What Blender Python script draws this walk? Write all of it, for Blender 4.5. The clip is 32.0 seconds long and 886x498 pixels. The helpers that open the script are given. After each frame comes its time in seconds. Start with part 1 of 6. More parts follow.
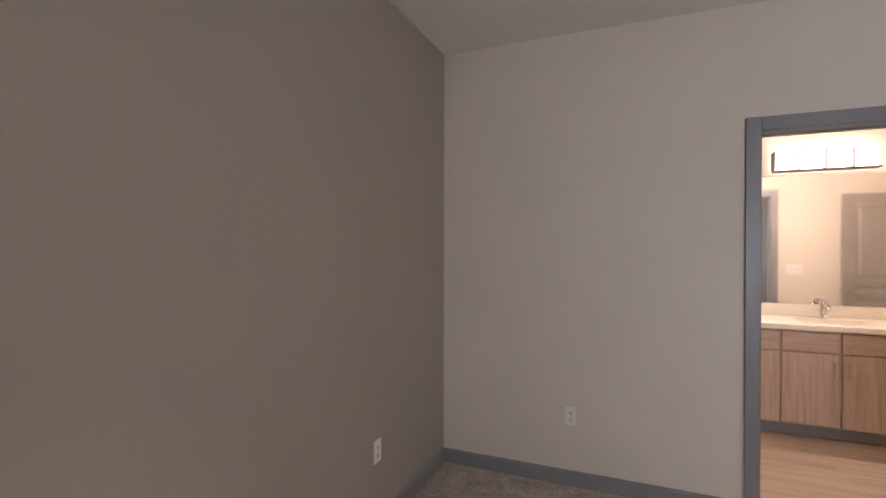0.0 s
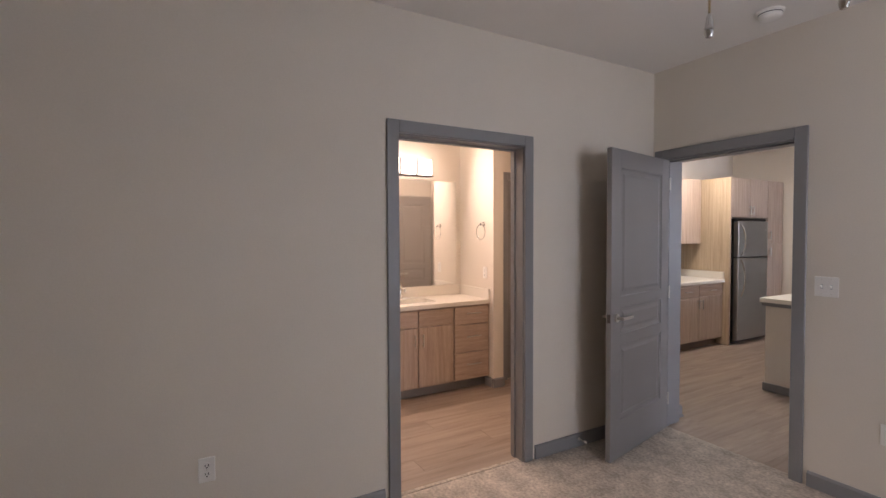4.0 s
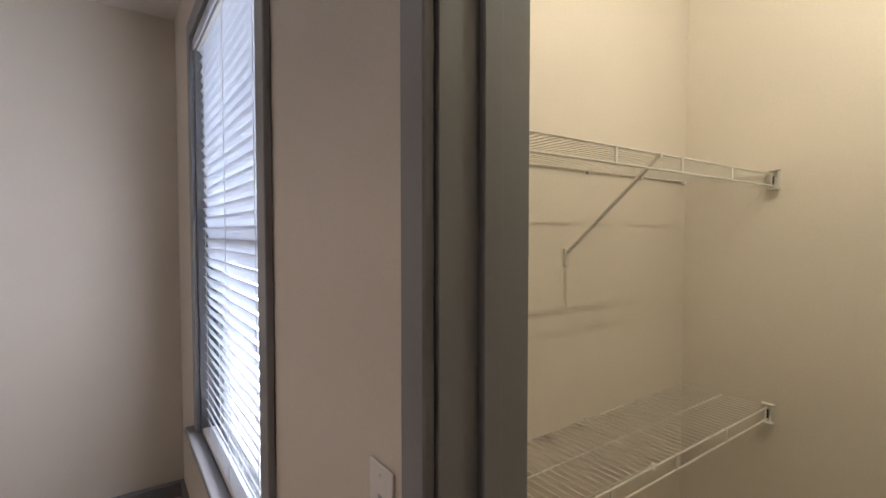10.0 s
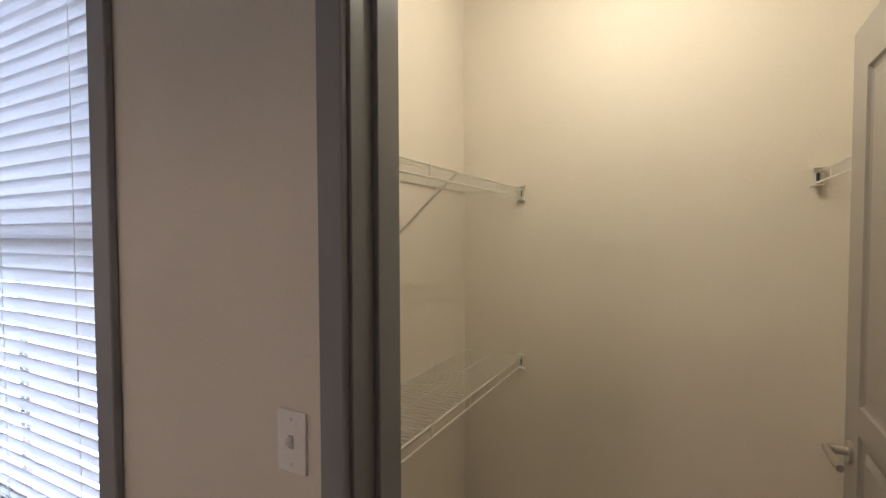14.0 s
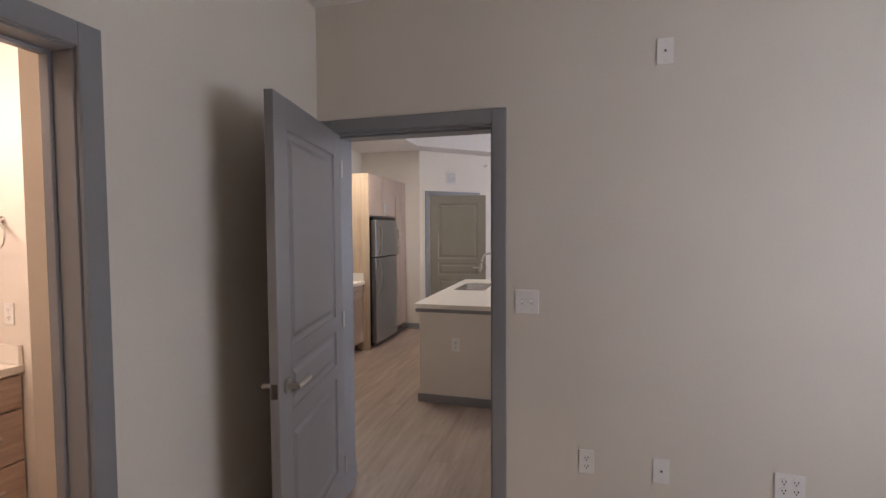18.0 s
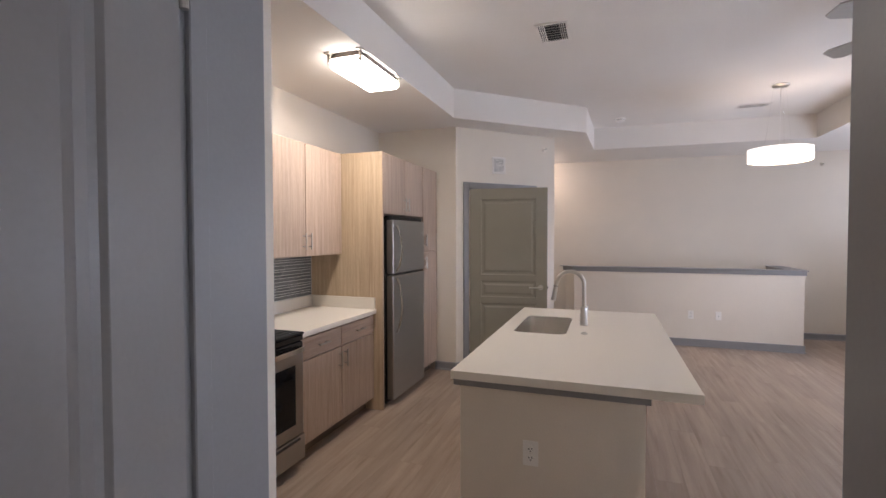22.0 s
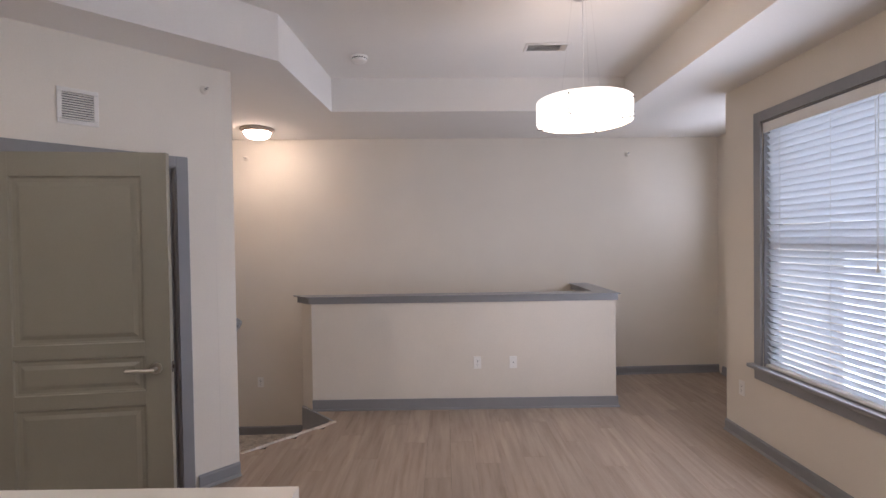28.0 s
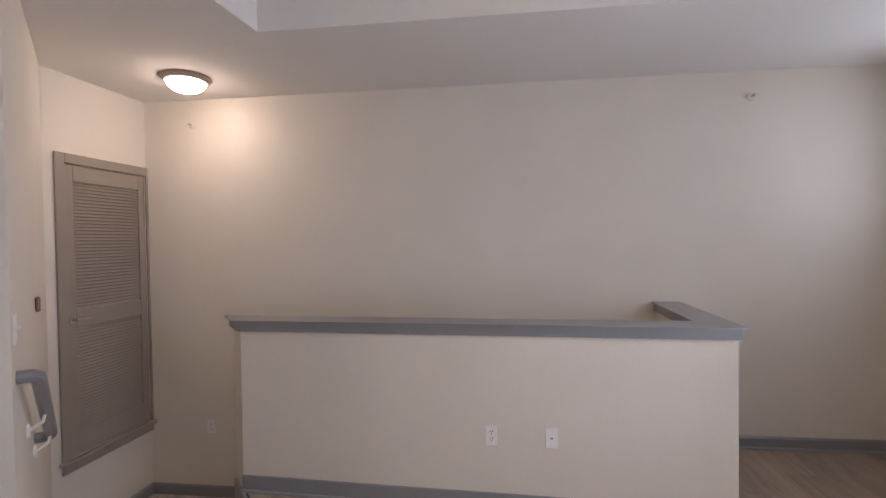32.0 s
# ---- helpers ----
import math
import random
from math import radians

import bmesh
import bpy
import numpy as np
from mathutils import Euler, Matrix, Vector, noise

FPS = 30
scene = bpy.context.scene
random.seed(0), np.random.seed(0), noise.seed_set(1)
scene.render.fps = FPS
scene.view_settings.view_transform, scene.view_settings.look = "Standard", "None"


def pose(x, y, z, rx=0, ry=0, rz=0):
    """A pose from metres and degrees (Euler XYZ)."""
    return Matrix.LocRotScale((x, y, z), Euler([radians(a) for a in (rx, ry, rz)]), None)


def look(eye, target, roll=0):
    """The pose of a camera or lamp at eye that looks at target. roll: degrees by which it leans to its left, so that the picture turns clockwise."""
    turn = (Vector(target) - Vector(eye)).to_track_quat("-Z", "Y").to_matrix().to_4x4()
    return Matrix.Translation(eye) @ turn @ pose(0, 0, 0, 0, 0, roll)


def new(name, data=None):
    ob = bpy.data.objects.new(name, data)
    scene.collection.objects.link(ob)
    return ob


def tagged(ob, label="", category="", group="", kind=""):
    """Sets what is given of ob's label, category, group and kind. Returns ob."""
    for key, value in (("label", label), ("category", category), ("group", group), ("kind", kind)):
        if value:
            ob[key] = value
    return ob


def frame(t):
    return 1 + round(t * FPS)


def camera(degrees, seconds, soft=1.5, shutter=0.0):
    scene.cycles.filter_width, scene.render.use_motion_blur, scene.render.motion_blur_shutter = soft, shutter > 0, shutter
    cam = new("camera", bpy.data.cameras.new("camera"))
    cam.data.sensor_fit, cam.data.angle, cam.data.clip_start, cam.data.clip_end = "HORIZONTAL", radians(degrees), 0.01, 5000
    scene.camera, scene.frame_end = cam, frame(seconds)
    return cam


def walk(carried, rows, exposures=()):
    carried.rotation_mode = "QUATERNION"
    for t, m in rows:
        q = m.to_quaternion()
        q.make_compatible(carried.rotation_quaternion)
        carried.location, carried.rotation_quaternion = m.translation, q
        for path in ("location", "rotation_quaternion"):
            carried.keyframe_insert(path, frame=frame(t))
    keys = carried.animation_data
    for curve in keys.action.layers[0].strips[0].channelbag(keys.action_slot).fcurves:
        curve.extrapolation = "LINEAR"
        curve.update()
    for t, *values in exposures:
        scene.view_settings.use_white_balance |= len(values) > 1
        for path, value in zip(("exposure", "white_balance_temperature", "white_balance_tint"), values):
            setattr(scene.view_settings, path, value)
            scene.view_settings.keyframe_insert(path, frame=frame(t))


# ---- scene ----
cam = camera(87.3, 32.0)
PATH = [
    (0, (0.657, 0.57, 1.446), (-1.19, -0.198, 1.437), 0.1),
    (0.5, (0.637, 0.518, 1.466), (-1.312, 0.07, 1.44), 0.0),
    (1, (0.572, 0.451, 1.455), (-1.417, 0.242, 1.43), -0.0),
    (1.5, (0.496, 0.337, 1.47), (-1.504, 0.342, 1.448), -0.1),
    (2, (0.441, 0.241, 1.479), (-1.55, 0.427, 1.457), -0.1),
    (2.5, (0.357, 0.106, 1.472), (-1.608, 0.479, 1.448), -0.2),
    (4.5, (0.097, 0.139, 1.513), (-1.529, 1.301, 1.442), -0.2),
    (5, (0.088, 0.146, 1.527), (-1.402, 1.478, 1.451), -0.2),
    (5.5, (0.069, 0.124, 1.528), (-1.242, 1.633, 1.449), -0.1),
    (6, (0.065, 0.107, 1.523), (-0.99, 1.804, 1.445), -0.2),
    (6.5, (0.08, 0.107, 1.497), (-0.71, 1.943, 1.432), -0.2),
    (7, (0.103, 0.105, 1.507), (-0.443, 2.028, 1.436), -0.3),
    (7.5, (0.176, 0.113, 1.51), (-0.142, 2.086, 1.434), -0.4),
    (8, (0.281, 0.138, 1.501), (0.217, 2.135, 1.429), -0.3),
    (8.5, (0.467, 0.171, 1.497), (0.697, 2.157, 1.437), -0.3),
    (9, (0.684, 0.19, 1.503), (1.194, 2.123, 1.447), -0.5),
    (9.5, (0.907, 0.226, 1.518), (1.677, 2.072, 1.469), -0.2),
    (10, (1.067, 0.274, 1.537), (2.225, 1.902, 1.465), -0.0),
    (10.5, (1.171, 0.338, 1.534), (2.668, 1.662, 1.464), 0.2),
    (11, (1.225, 0.33, 1.542), (2.93, 1.374, 1.491), -0.2),
    (11.5, (1.247, 0.333, 1.569), (3.099, 1.086, 1.523), 0.1),
    (12, (1.242, 0.342, 1.572), (3.174, 0.862, 1.561), 0.1),
    (12.5, (1.196, 0.316, 1.55), (3.151, 0.737, 1.553), 0.0),
    (13, (1.091, 0.264, 1.514), (3.04, 0.713, 1.514), 0.1),
    (13.5, (0.946, 0.248, 1.502), (2.846, 0.871, 1.471), 0.1),
    (14, (0.76, 0.231, 1.524), (2.536, 1.149, 1.458), -0.2),
    (14.5, (0.492, 0.242, 1.544), (2.027, 1.522, 1.472), -0.4),
    (15, (0.248, 0.274, 1.545), (1.452, 1.869, 1.466), -0.6),
    (15.5, (0.033, 0.369, 1.519), (0.876, 2.182, 1.454), -0.6),
    (17.5, (-0.761, 0.876, 1.542), (-1.142, 2.838, 1.457), -0.2),
    (18, (-0.897, 1.062, 1.548), (-1.436, 2.986, 1.46), -0.3),
    (18.5, (-0.995, 1.29, 1.554), (-1.694, 3.162, 1.469), -0.4),
    (19, (-1.102, 1.491, 1.55), (-1.902, 3.323, 1.471), -0.4),
    (19.5, (-1.206, 1.696, 1.536), (-2.024, 3.52, 1.469), -0.1),
    (20, (-1.303, 1.899, 1.533), (-2.094, 3.735, 1.468), 0.1),
    (20.5, (-1.376, 2.145, 1.535), (-2.143, 3.992, 1.476), -0.2),
    (21, (-1.447, 2.38, 1.534), (-2.197, 4.233, 1.477), -0.0),
    (21.5, (-1.506, 2.632, 1.523), (-2.234, 4.494, 1.471), -0.1),
    (22, (-1.558, 2.864, 1.516), (-2.225, 4.749, 1.462), -0.1),
    (22.5, (-1.611, 3.109, 1.514), (-2.23, 5.01, 1.467), -0.2),
    (23, (-1.665, 3.297, 1.516), (-2.279, 5.2, 1.472), -0.1),
    (23.5, (-1.718, 3.525, 1.515), (-2.326, 5.43, 1.469), -0.1),
    (24, (-1.701, 3.741, 1.504), (-2.24, 5.666, 1.463), -0.1),
    (24.5, (-1.589, 3.986, 1.502), (-2.006, 5.942, 1.469), -0.3),
    (25, (-1.423, 4.197, 1.497), (-1.742, 6.171, 1.466), -0.2),
    (25.5, (-1.237, 4.433, 1.493), (-1.453, 6.421, 1.473), -0.4),
    (26, (-1.069, 4.651, 1.512), (-1.218, 6.646, 1.49), -0.5),
    (26.5, (-0.932, 4.897, 1.516), (-1.055, 6.894, 1.496), -0.5),
    (28.5, (-0.734, 5.93, 1.59), (-0.689, 7.929, 1.552), -0.9),
    (29, (-0.696, 6.186, 1.583), (-0.599, 8.183, 1.547), -0.8),
    (29.5, (-0.674, 6.437, 1.572), (-0.496, 8.429, 1.542), -0.7),
    (30, (-0.62, 6.68, 1.555), (-0.36, 8.663, 1.528), -0.8),
    (30.5, (-0.522, 6.905, 1.554), (-0.272, 8.889, 1.527), -0.9),
    (31, (-0.446, 7.072, 1.55), (-0.345, 9.069, 1.517), -0.9),
    (31.5, (-0.38, 7.235, 1.547), (-0.481, 9.232, 1.511), -0.8),
    (32, (-0.308, 7.372, 1.55), (-0.625, 9.347, 1.512), -0.8),
]
LIGHTER = [(0, 1.28), (2.5, 1.15), (5, 1.03), (8, 0.85), (9.5, 1.0), (11.5, 0.8), (13, 0.85), (15, 0.95), (19, 1.02), (20.5, 1.16), (22, 0.92), (24, 0.86), (28.5, 0.8), (30.5, 0.78), (32, 0.66)]
walk(cam, [(t, look(eye, target, roll)) for t, eye, target, roll in PATH],
     exposures=[(t, stops, 6500, 20) for t, stops in LIGHTER])

# ---------------------------------------------------------------- light
world = bpy.data.worlds.new("world")
scene.world = world
world.use_nodes = True
wn = world.node_tree
sky = wn.nodes.new("ShaderNodeTexSky")
sky.sky_type, sky.sun_disc = 'NISHITA', False
sky.sun_elevation, sky.sun_rotation = radians(48), radians(250)
bg = wn.nodes["Background"]
bg.inputs["Strength"].default_value = 0.12
wn.links.new(sky.outputs[0], bg.inputs["Color"])
sun = new("sun", bpy.data.lights.new("sun", 'SUN'))
sun.data.energy, sun.data.angle, sun.data.color = 2.0, radians(0.6), (1, 0.95, 0.88)
sun.matrix_world = look((-20, 6, 22), (0, 0, 0))


def lamp(name, kind, at, power, colour, size=0.1, aim=None, size_y=None):
    ob = new(name, bpy.data.lights.new(name, kind))
    ob.data.energy, ob.data.color = power, colour
    if kind == 'AREA':
        ob.data.size = size
        if size_y:
            ob.data.shape, ob.data.size_y = 'RECTANGLE', size_y
        ob.matrix_world = look(at, aim or (at[0], at[1] + 1e-4, at[2] - 1))
    else:
        ob.data.shadow_soft_size = size
        ob.location = at
    return ob


# ---------------------------------------------------------------- materials
def mat(name, colour, rough=0.6, metal=0.0, vary=0.06, scale=6.0, grain=0.03, grain_scale=120.0, bump=0.0, bump_scale=200.0,
        emit=0.0, emit_colour=None, stretch=None, random=0.0, coat=0.0, tint=None, spec=None):
    """A procedural surface: a broad and a fine variation of colour, a fine relief, and a roughness that varies a little."""
    m = bpy.data.materials.new(name)
    m.use_nodes = True
    t = m.node_tree
    n, link = t.nodes, t.links.new
    b = n["Principled BSDF"]
    co = n.new("ShaderNodeTexCoord")
    mp = n.new("ShaderNodeMapping")
    if stretch:
        mp.inputs["Scale"].default_value = stretch
    link(co.outputs["Object"], mp.inputs["Vector"])
    vec = mp.outputs["Vector"]
    if random:
        oi = n.new("ShaderNodeObjectInfo")
        ad = n.new("ShaderNodeVectorMath")
        ml = n.new("ShaderNodeMath")
        ml.operation, ml.inputs[1].default_value = 'MULTIPLY', 37.0
        link(oi.outputs["Random"], ml.inputs[0])
        link(vec, ad.inputs[0])
        link(ml.outputs[0], ad.inputs[1])
        vec = ad.outputs[0]
    n1 = n.new("ShaderNodeTexNoise")
    n1.inputs["Scale"].default_value, n1.inputs["Detail"].default_value = scale, 4
    n2 = n.new("ShaderNodeTexNoise")
    n2.inputs["Scale"].default_value, n2.inputs["Detail"].default_value = grain_scale, 3
    link(vec, n1.inputs["Vector"])
    link(vec, n2.inputs["Vector"])

    def ramp(fac, lo, hi, c0, c1):
        r = n.new("ShaderNodeValToRGB")
        r.color_ramp.elements[0].position, r.color_ramp.elements[1].position = lo, hi
        r.color_ramp.elements[0].color, r.color_ramp.elements[1].color = (*c0, 1), (*c1, 1)
        link(fac, r.inputs[0])
        return r.outputs[0]

    c = Vector(colour)
    other = Vector(tint) if tint else c * (1 + vary)
    broad = ramp(n1.outputs[0], 0.3, 0.7, c * (1 - vary), other)
    fine = ramp(n2.outputs[0], 0.3, 0.7, (1 - grain,) * 3, (1 + grain,) * 3)
    mix = n.new("ShaderNodeMix")
    mix.data_type, mix.blend_type = 'RGBA', 'MULTIPLY'
    mix.inputs[0].default_value = 1
    link(broad, mix.inputs["A"])
    link(fine, mix.inputs["B"])
    out = mix.outputs["Result"]
    if random:
        hs = n.new("ShaderNodeHueSaturation")
        mr = n.new("ShaderNodeMapRange")
        mr.inputs["To Min"].default_value, mr.inputs["To Max"].default_value = 1 - random, 1 + random
        link(oi.outputs["Random"], mr.inputs["Value"])
        link(mr.outputs[0], hs.inputs["Value"])
        link(out, hs.inputs["Color"])
        out = hs.outputs[0]
    link(out, b.inputs["Base Color"])
    rr = n.new("ShaderNodeMapRange")
    rr.inputs["To Min"].default_value, rr.inputs["To Max"].default_value = max(0.02, rough - 0.06), min(1, rough + 0.06)
    link(n1.outputs[0], rr.inputs["Value"])
    link(rr.outputs[0], b.inputs["Roughness"])
    b.inputs["Metallic"].default_value = metal
    b.inputs["Coat Weight"].default_value = coat
    if spec is not None:
        b.inputs["Specular IOR Level"].default_value = spec
    if bump:
        n3 = n.new("ShaderNodeTexNoise")
        n3.inputs["Scale"].default_value, n3.inputs["Detail"].default_value = bump_scale, 2
        link(vec, n3.inputs["Vector"])
        bp = n.new("ShaderNodeBump")
        bp.inputs["Strength"].default_value, bp.inputs["Distance"].default_value = bump, 0.004
        link(n3.outputs[0], bp.inputs["Height"])
        link(bp.outputs[0], b.inputs["Normal"])
    if emit:
        b.inputs["Emission Color"].default_value = (*(emit_colour or colour), 1)
        b.inputs["Emission Strength"].default_value = emit
    return m


PAINT = mat("wall_paint", (0.75, 0.682, 0.588), 0.75, vary=0.022, scale=2.2, grain=0.02, bump=0.17, bump_scale=120)
# south bedroom wall, darker than PAINT
SOUTHP = mat("taupe_south_wall", (0.42, 0.37, 0.31), 0.75, vary=0.015, scale=1.5, grain=0.012, bump=0.12, bump_scale=140)
CEIL = mat("ceiling_paint", (0.80, 0.762, 0.712), 0.9, vary=0.015, scale=2, grain=0.015, bump=0.15, bump_scale=110)
TRIM = mat("grey_trim_paint", (0.262, 0.26, 0.264), 0.33, vary=0.03, scale=4, grain=0.02, bump=0.04, bump_scale=90)
# grey door paint lightened: lamp light is put into the colour
DOORC = mat("lightened_door_paint", (0.34, 0.31, 0.28), 0.34, vary=0.03, scale=3, grain=0.02, bump=0.05, bump_scale=80)
DOORP = mat("grey_door_paint", (0.238, 0.228, 0.226), 0.35, vary=0.03, scale=3, grain=0.02, bump=0.05, bump_scale=80)
DOORT = mat("taupe_door_paint", (0.28, 0.258, 0.205), 0.42, vary=0.03, scale=3, grain=0.02, bump=0.05, bump_scale=80)
CARPET = mat("mottled_carpet", (0.525, 0.462, 0.395), 0.98, vary=0.22, scale=10, grain=0.24, grain_scale=55, bump=1.0, bump_scale=150, spec=0.1)
WHITEP = mat("white_plastic", (0.86, 0.83, 0.78), 0.35, vary=0.02)
STEEL = mat("brushed_steel", (0.385, 0.366, 0.338), 0.28, 1.0, vary=0.03, scale=3, grain=0.03, stretch=(1.5, 1.5, 60), bump=0.01, bump_scale=30)
FRIDGES = mat("fridge_steel", (0.43, 0.42, 0.40), 0.36, 1.0, vary=0.04, scale=3, grain=0.05, stretch=(1.5, 1.5, 90), bump=0.03, bump_scale=60)
PANELST = mat("smooth_steel", (0.47, 0.45, 0.42), 0.28, 1.0, vary=0.02)
NICKEL = mat("satin_nickel", (0.55, 0.52, 0.475), 0.30, 1.0, vary=0.03, scale=20)
SATIN = mat("polished_steel", (0.68, 0.67, 0.65), 0.2, 1.0, vary=0.02)
CHROME = mat("chrome", (0.75, 0.74, 0.72), 0.08, 1.0, vary=0.01)
BLACK = mat("black_enamel", (0.012, 0.012, 0.013), 0.18, vary=0.1, scale=10)
DARK = mat("dark_plastic", (0.03, 0.03, 0.032), 0.45, vary=0.1)
QUARTZ = mat("white_quartz", (0.79, 0.735, 0.645), 0.3, vary=0.0, scale=1.7, grain=0.006, grain_scale=300)


def even_polish(m, rough):
    """The same roughness all over."""
    for ln in list(m.node_tree.links):
        if ln.to_socket.name == "Roughness":
            m.node_tree.links.remove(ln)
    m.node_tree.nodes["Principled BSDF"].inputs["Roughness"].default_value = rough


even_polish(QUARTZ, 0.32)
even_polish(STEEL, 0.30)
even_polish(DOORP, 0.35)
even_polish(TRIM, 0.34)
even_polish(FRIDGES, 0.36)
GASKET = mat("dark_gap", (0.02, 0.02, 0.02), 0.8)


def wood(name, base, dark, stretch, random=0.05, rough=0.45, wave=6.0, grain=0.10, streak=4.5):
    """Straight-grained wood: long stretched streaks at two widths, with pores."""
    m = mat(name, base, rough, vary=0.0, tint=dark, scale=wave, grain=grain, grain_scale=60, stretch=stretch, random=random, bump=0.06, bump_scale=60)
    t = m.node_tree
    n, link = t.nodes, t.links.new
    vec = next(k for k in n if k.type == 'VECT_MATH').outputs[0]
    base_in = n["Principled BSDF"].inputs["Base Color"]
    colour = base_in.links[0].from_socket
    ns = n.new("ShaderNodeTexNoise")             # sparse dark grain lines
    ns.inputs["Scale"].default_value, ns.inputs["Detail"].default_value, ns.inputs["Distortion"].default_value = streak, 3, 0.25
    rp = n.new("ShaderNodeValToRGB")
    rp.color_ramp.elements[0].position, rp.color_ramp.elements[1].position = 0.56, 0.72
    rp.color_ramp.elements[0].color, rp.color_ramp.elements[1].color = (1, 1, 1, 1), (0.83, 0.79, 0.76, 1)
    mx = n.new("ShaderNodeMix")
    mx.data_type, mx.blend_type = 'RGBA', 'MULTIPLY'
    mx.inputs[0].default_value = 1
    link(vec, ns.inputs["Vector"])
    link(ns.outputs[0], rp.inputs[0])
    link(colour, mx.inputs["A"])
    link(rp.outputs[0], mx.inputs["B"])
    link(mx.outputs["Result"], base_in)
    return m


CABV = wood("oak_laminate_upright", (0.545, 0.422, 0.334), (0.43, 0.322, 0.248), (7, 7, 0.35), 0.06)
CABH = wood("oak_laminate_level", (0.51, 0.388, 0.305), (0.40, 0.295, 0.225), (7, 0.5, 7), 0.06)
PLANK = wood("vinyl_plank", (0.385, 0.296, 0.228), (0.285, 0.213, 0.162), (1.1, 0.5, 9), 0.07, 0.45, 3.5, 0.06, 5.0)

# ---------------------------------------------------------------- building helpers


def bm_new():
    return bmesh.new()


def box(bm, lo, hi, bevel=0.0, seg=1):
    """A box between two corners, its edges rounded by bevel."""
    lo, hi = Vector(lo), Vector(hi)
    r = bmesh.ops.create_cube(bm, size=1)
    v = r["verts"]
    bmesh.ops.scale(bm, vec=hi - lo, verts=v)
    bmesh.ops.translate(bm, vec=(lo + hi) / 2, verts=v)
    if bevel:
        e = list({e for x in v for e in x.link_edges})
        bmesh.ops.bevel(bm, geom=e, offset=bevel, segments=seg, affect='EDGES', profile=0.5)
    return bm


def rod(bm, a, b, r, seg=10, r2=None):
    """A round bar from a to b."""
    a, b = Vector(a), Vector(b)
    d = b - a
    m = Matrix.Translation((a + b) / 2) @ d.to_track_quat("Z", "Y").to_matrix().to_4x4()
    bmesh.ops.create_cone(bm, cap_ends=True, segments=seg, radius1=r, radius2=r if r2 is None else r2, depth=d.length, matrix=m)
    return bm


def tube(bm, pts, r, seg=8, closed=False):
    """A round bar bent along points."""
    pts = [Vector(p) for p in pts]
    rings = []
    n = len(pts)
    for i, p in enumerate(pts):
        if closed:
            d = pts[(i + 1) % n] - pts[i - 1]
        else:
            d = pts[min(i + 1, n - 1)] - pts[max(i - 1, 0)]
        q = d.to_track_quat("Z", "Y").to_matrix()
        rings.append([bm.verts.new(p + q @ Vector((r * math.cos(2 * math.pi * k / seg), r * math.sin(2 * math.pi * k / seg), 0))) for k in range(seg)])
    for i in range(n if closed else n - 1):
        ra, rb = rings[i], rings[(i + 1) % n]
        # match the rings so that they do not twist
        s = min(range(seg), key=lambda k: (rb[k].co - ra[0].co).length)
        rb = rb[s:] + rb[:s]
        rings[(i + 1) % n] = rb if i + 1 < n else rings[0]
        for k in range(seg):
            bm.faces.new((ra[k], ra[(k + 1) % seg], rb[(k + 1) % seg], rb[k]))
    if not closed:
        bm.faces.new(rings[0][::-1])
        bm.faces.new(rings[-1])
    return bm


def lathe(bm, profile, seg=24, at=(0, 0, 0)):
    """A turned shape from rows of (radius, height)."""
    at = Vector(at)
    rings = []
    for r, z in profile:
        rings.append([bm.verts.new(at + Vector((max(r, 1e-4) * math.cos(2 * math.pi * k / seg), max(r, 1e-4) * math.sin(2 * math.pi * k / seg), z))) for k in range(seg)])
    for a, b in zip(rings, rings[1:]):
        for k in range(seg):
            bm.faces.new((a[k], a[(k + 1) % seg], b[(k + 1) % seg], b[k]))
    bm.faces.new(rings[0][::-1])
    bm.faces.new(rings[-1])
    return bm


def ribbon(pts, up, width, thick):
    """A flat bar swept along pts: width along up, thickness across it, with rounded edges."""
    bm = bm_new()
    up = Vector(up)
    pts = [Vector(p) for p in pts]
    rings = []
    for i, p in enumerate(pts):
        d = (pts[min(i + 1, len(pts) - 1)] - pts[max(i - 1, 0)]).normalized()
        o = d.cross(up).normalized()
        rings.append([bm.verts.new(p + up * (u * width / 2) + o * (v * thick / 2)) for u, v in ((-1, -0.4), (-0.85, -1), (0.85, -1), (1, -0.4), (1, 0.4), (0.85, 1), (-0.85, 1), (-1, 0.4))])
    for a, b in zip(rings, rings[1:]):
        for k in range(8):
            bm.faces.new((a[k], a[(k + 1) % 8], b[(k + 1) % 8], b[k]))
    bm.faces.new(rings[0][::-1])
    bm.faces.new(rings[-1])
    bmesh.ops.recalc_face_normals(bm, faces=bm.faces)
    return bm


def prism(bm, outline, z0, z1):
    """An upright solid over an outline of (x, y)."""
    lo = [bm.verts.new((x, y, z0)) for x, y in outline]
    hi = [bm.verts.new((x, y, z1)) for x, y in outline]
    n = len(outline)
    bm.faces.new(lo[::-1])
    bm.faces.new(hi)
    for i in range(n):
        bm.faces.new((lo[i], lo[(i + 1) % n], hi[(i + 1) % n], hi[i]))
    return bm


def finish(bm, name, material, smooth=False):
    bmesh.ops.recalc_face_normals(bm, faces=bm.faces)
    me = bpy.data.meshes.new(name)
    bm.to_mesh(me)
    bm.free()
    me.materials.append(material)
    if smooth:
        for p in me.polygons:
            p.use_smooth = True
        me.set_sharp_from_angle(angle=radians(40))
    return me


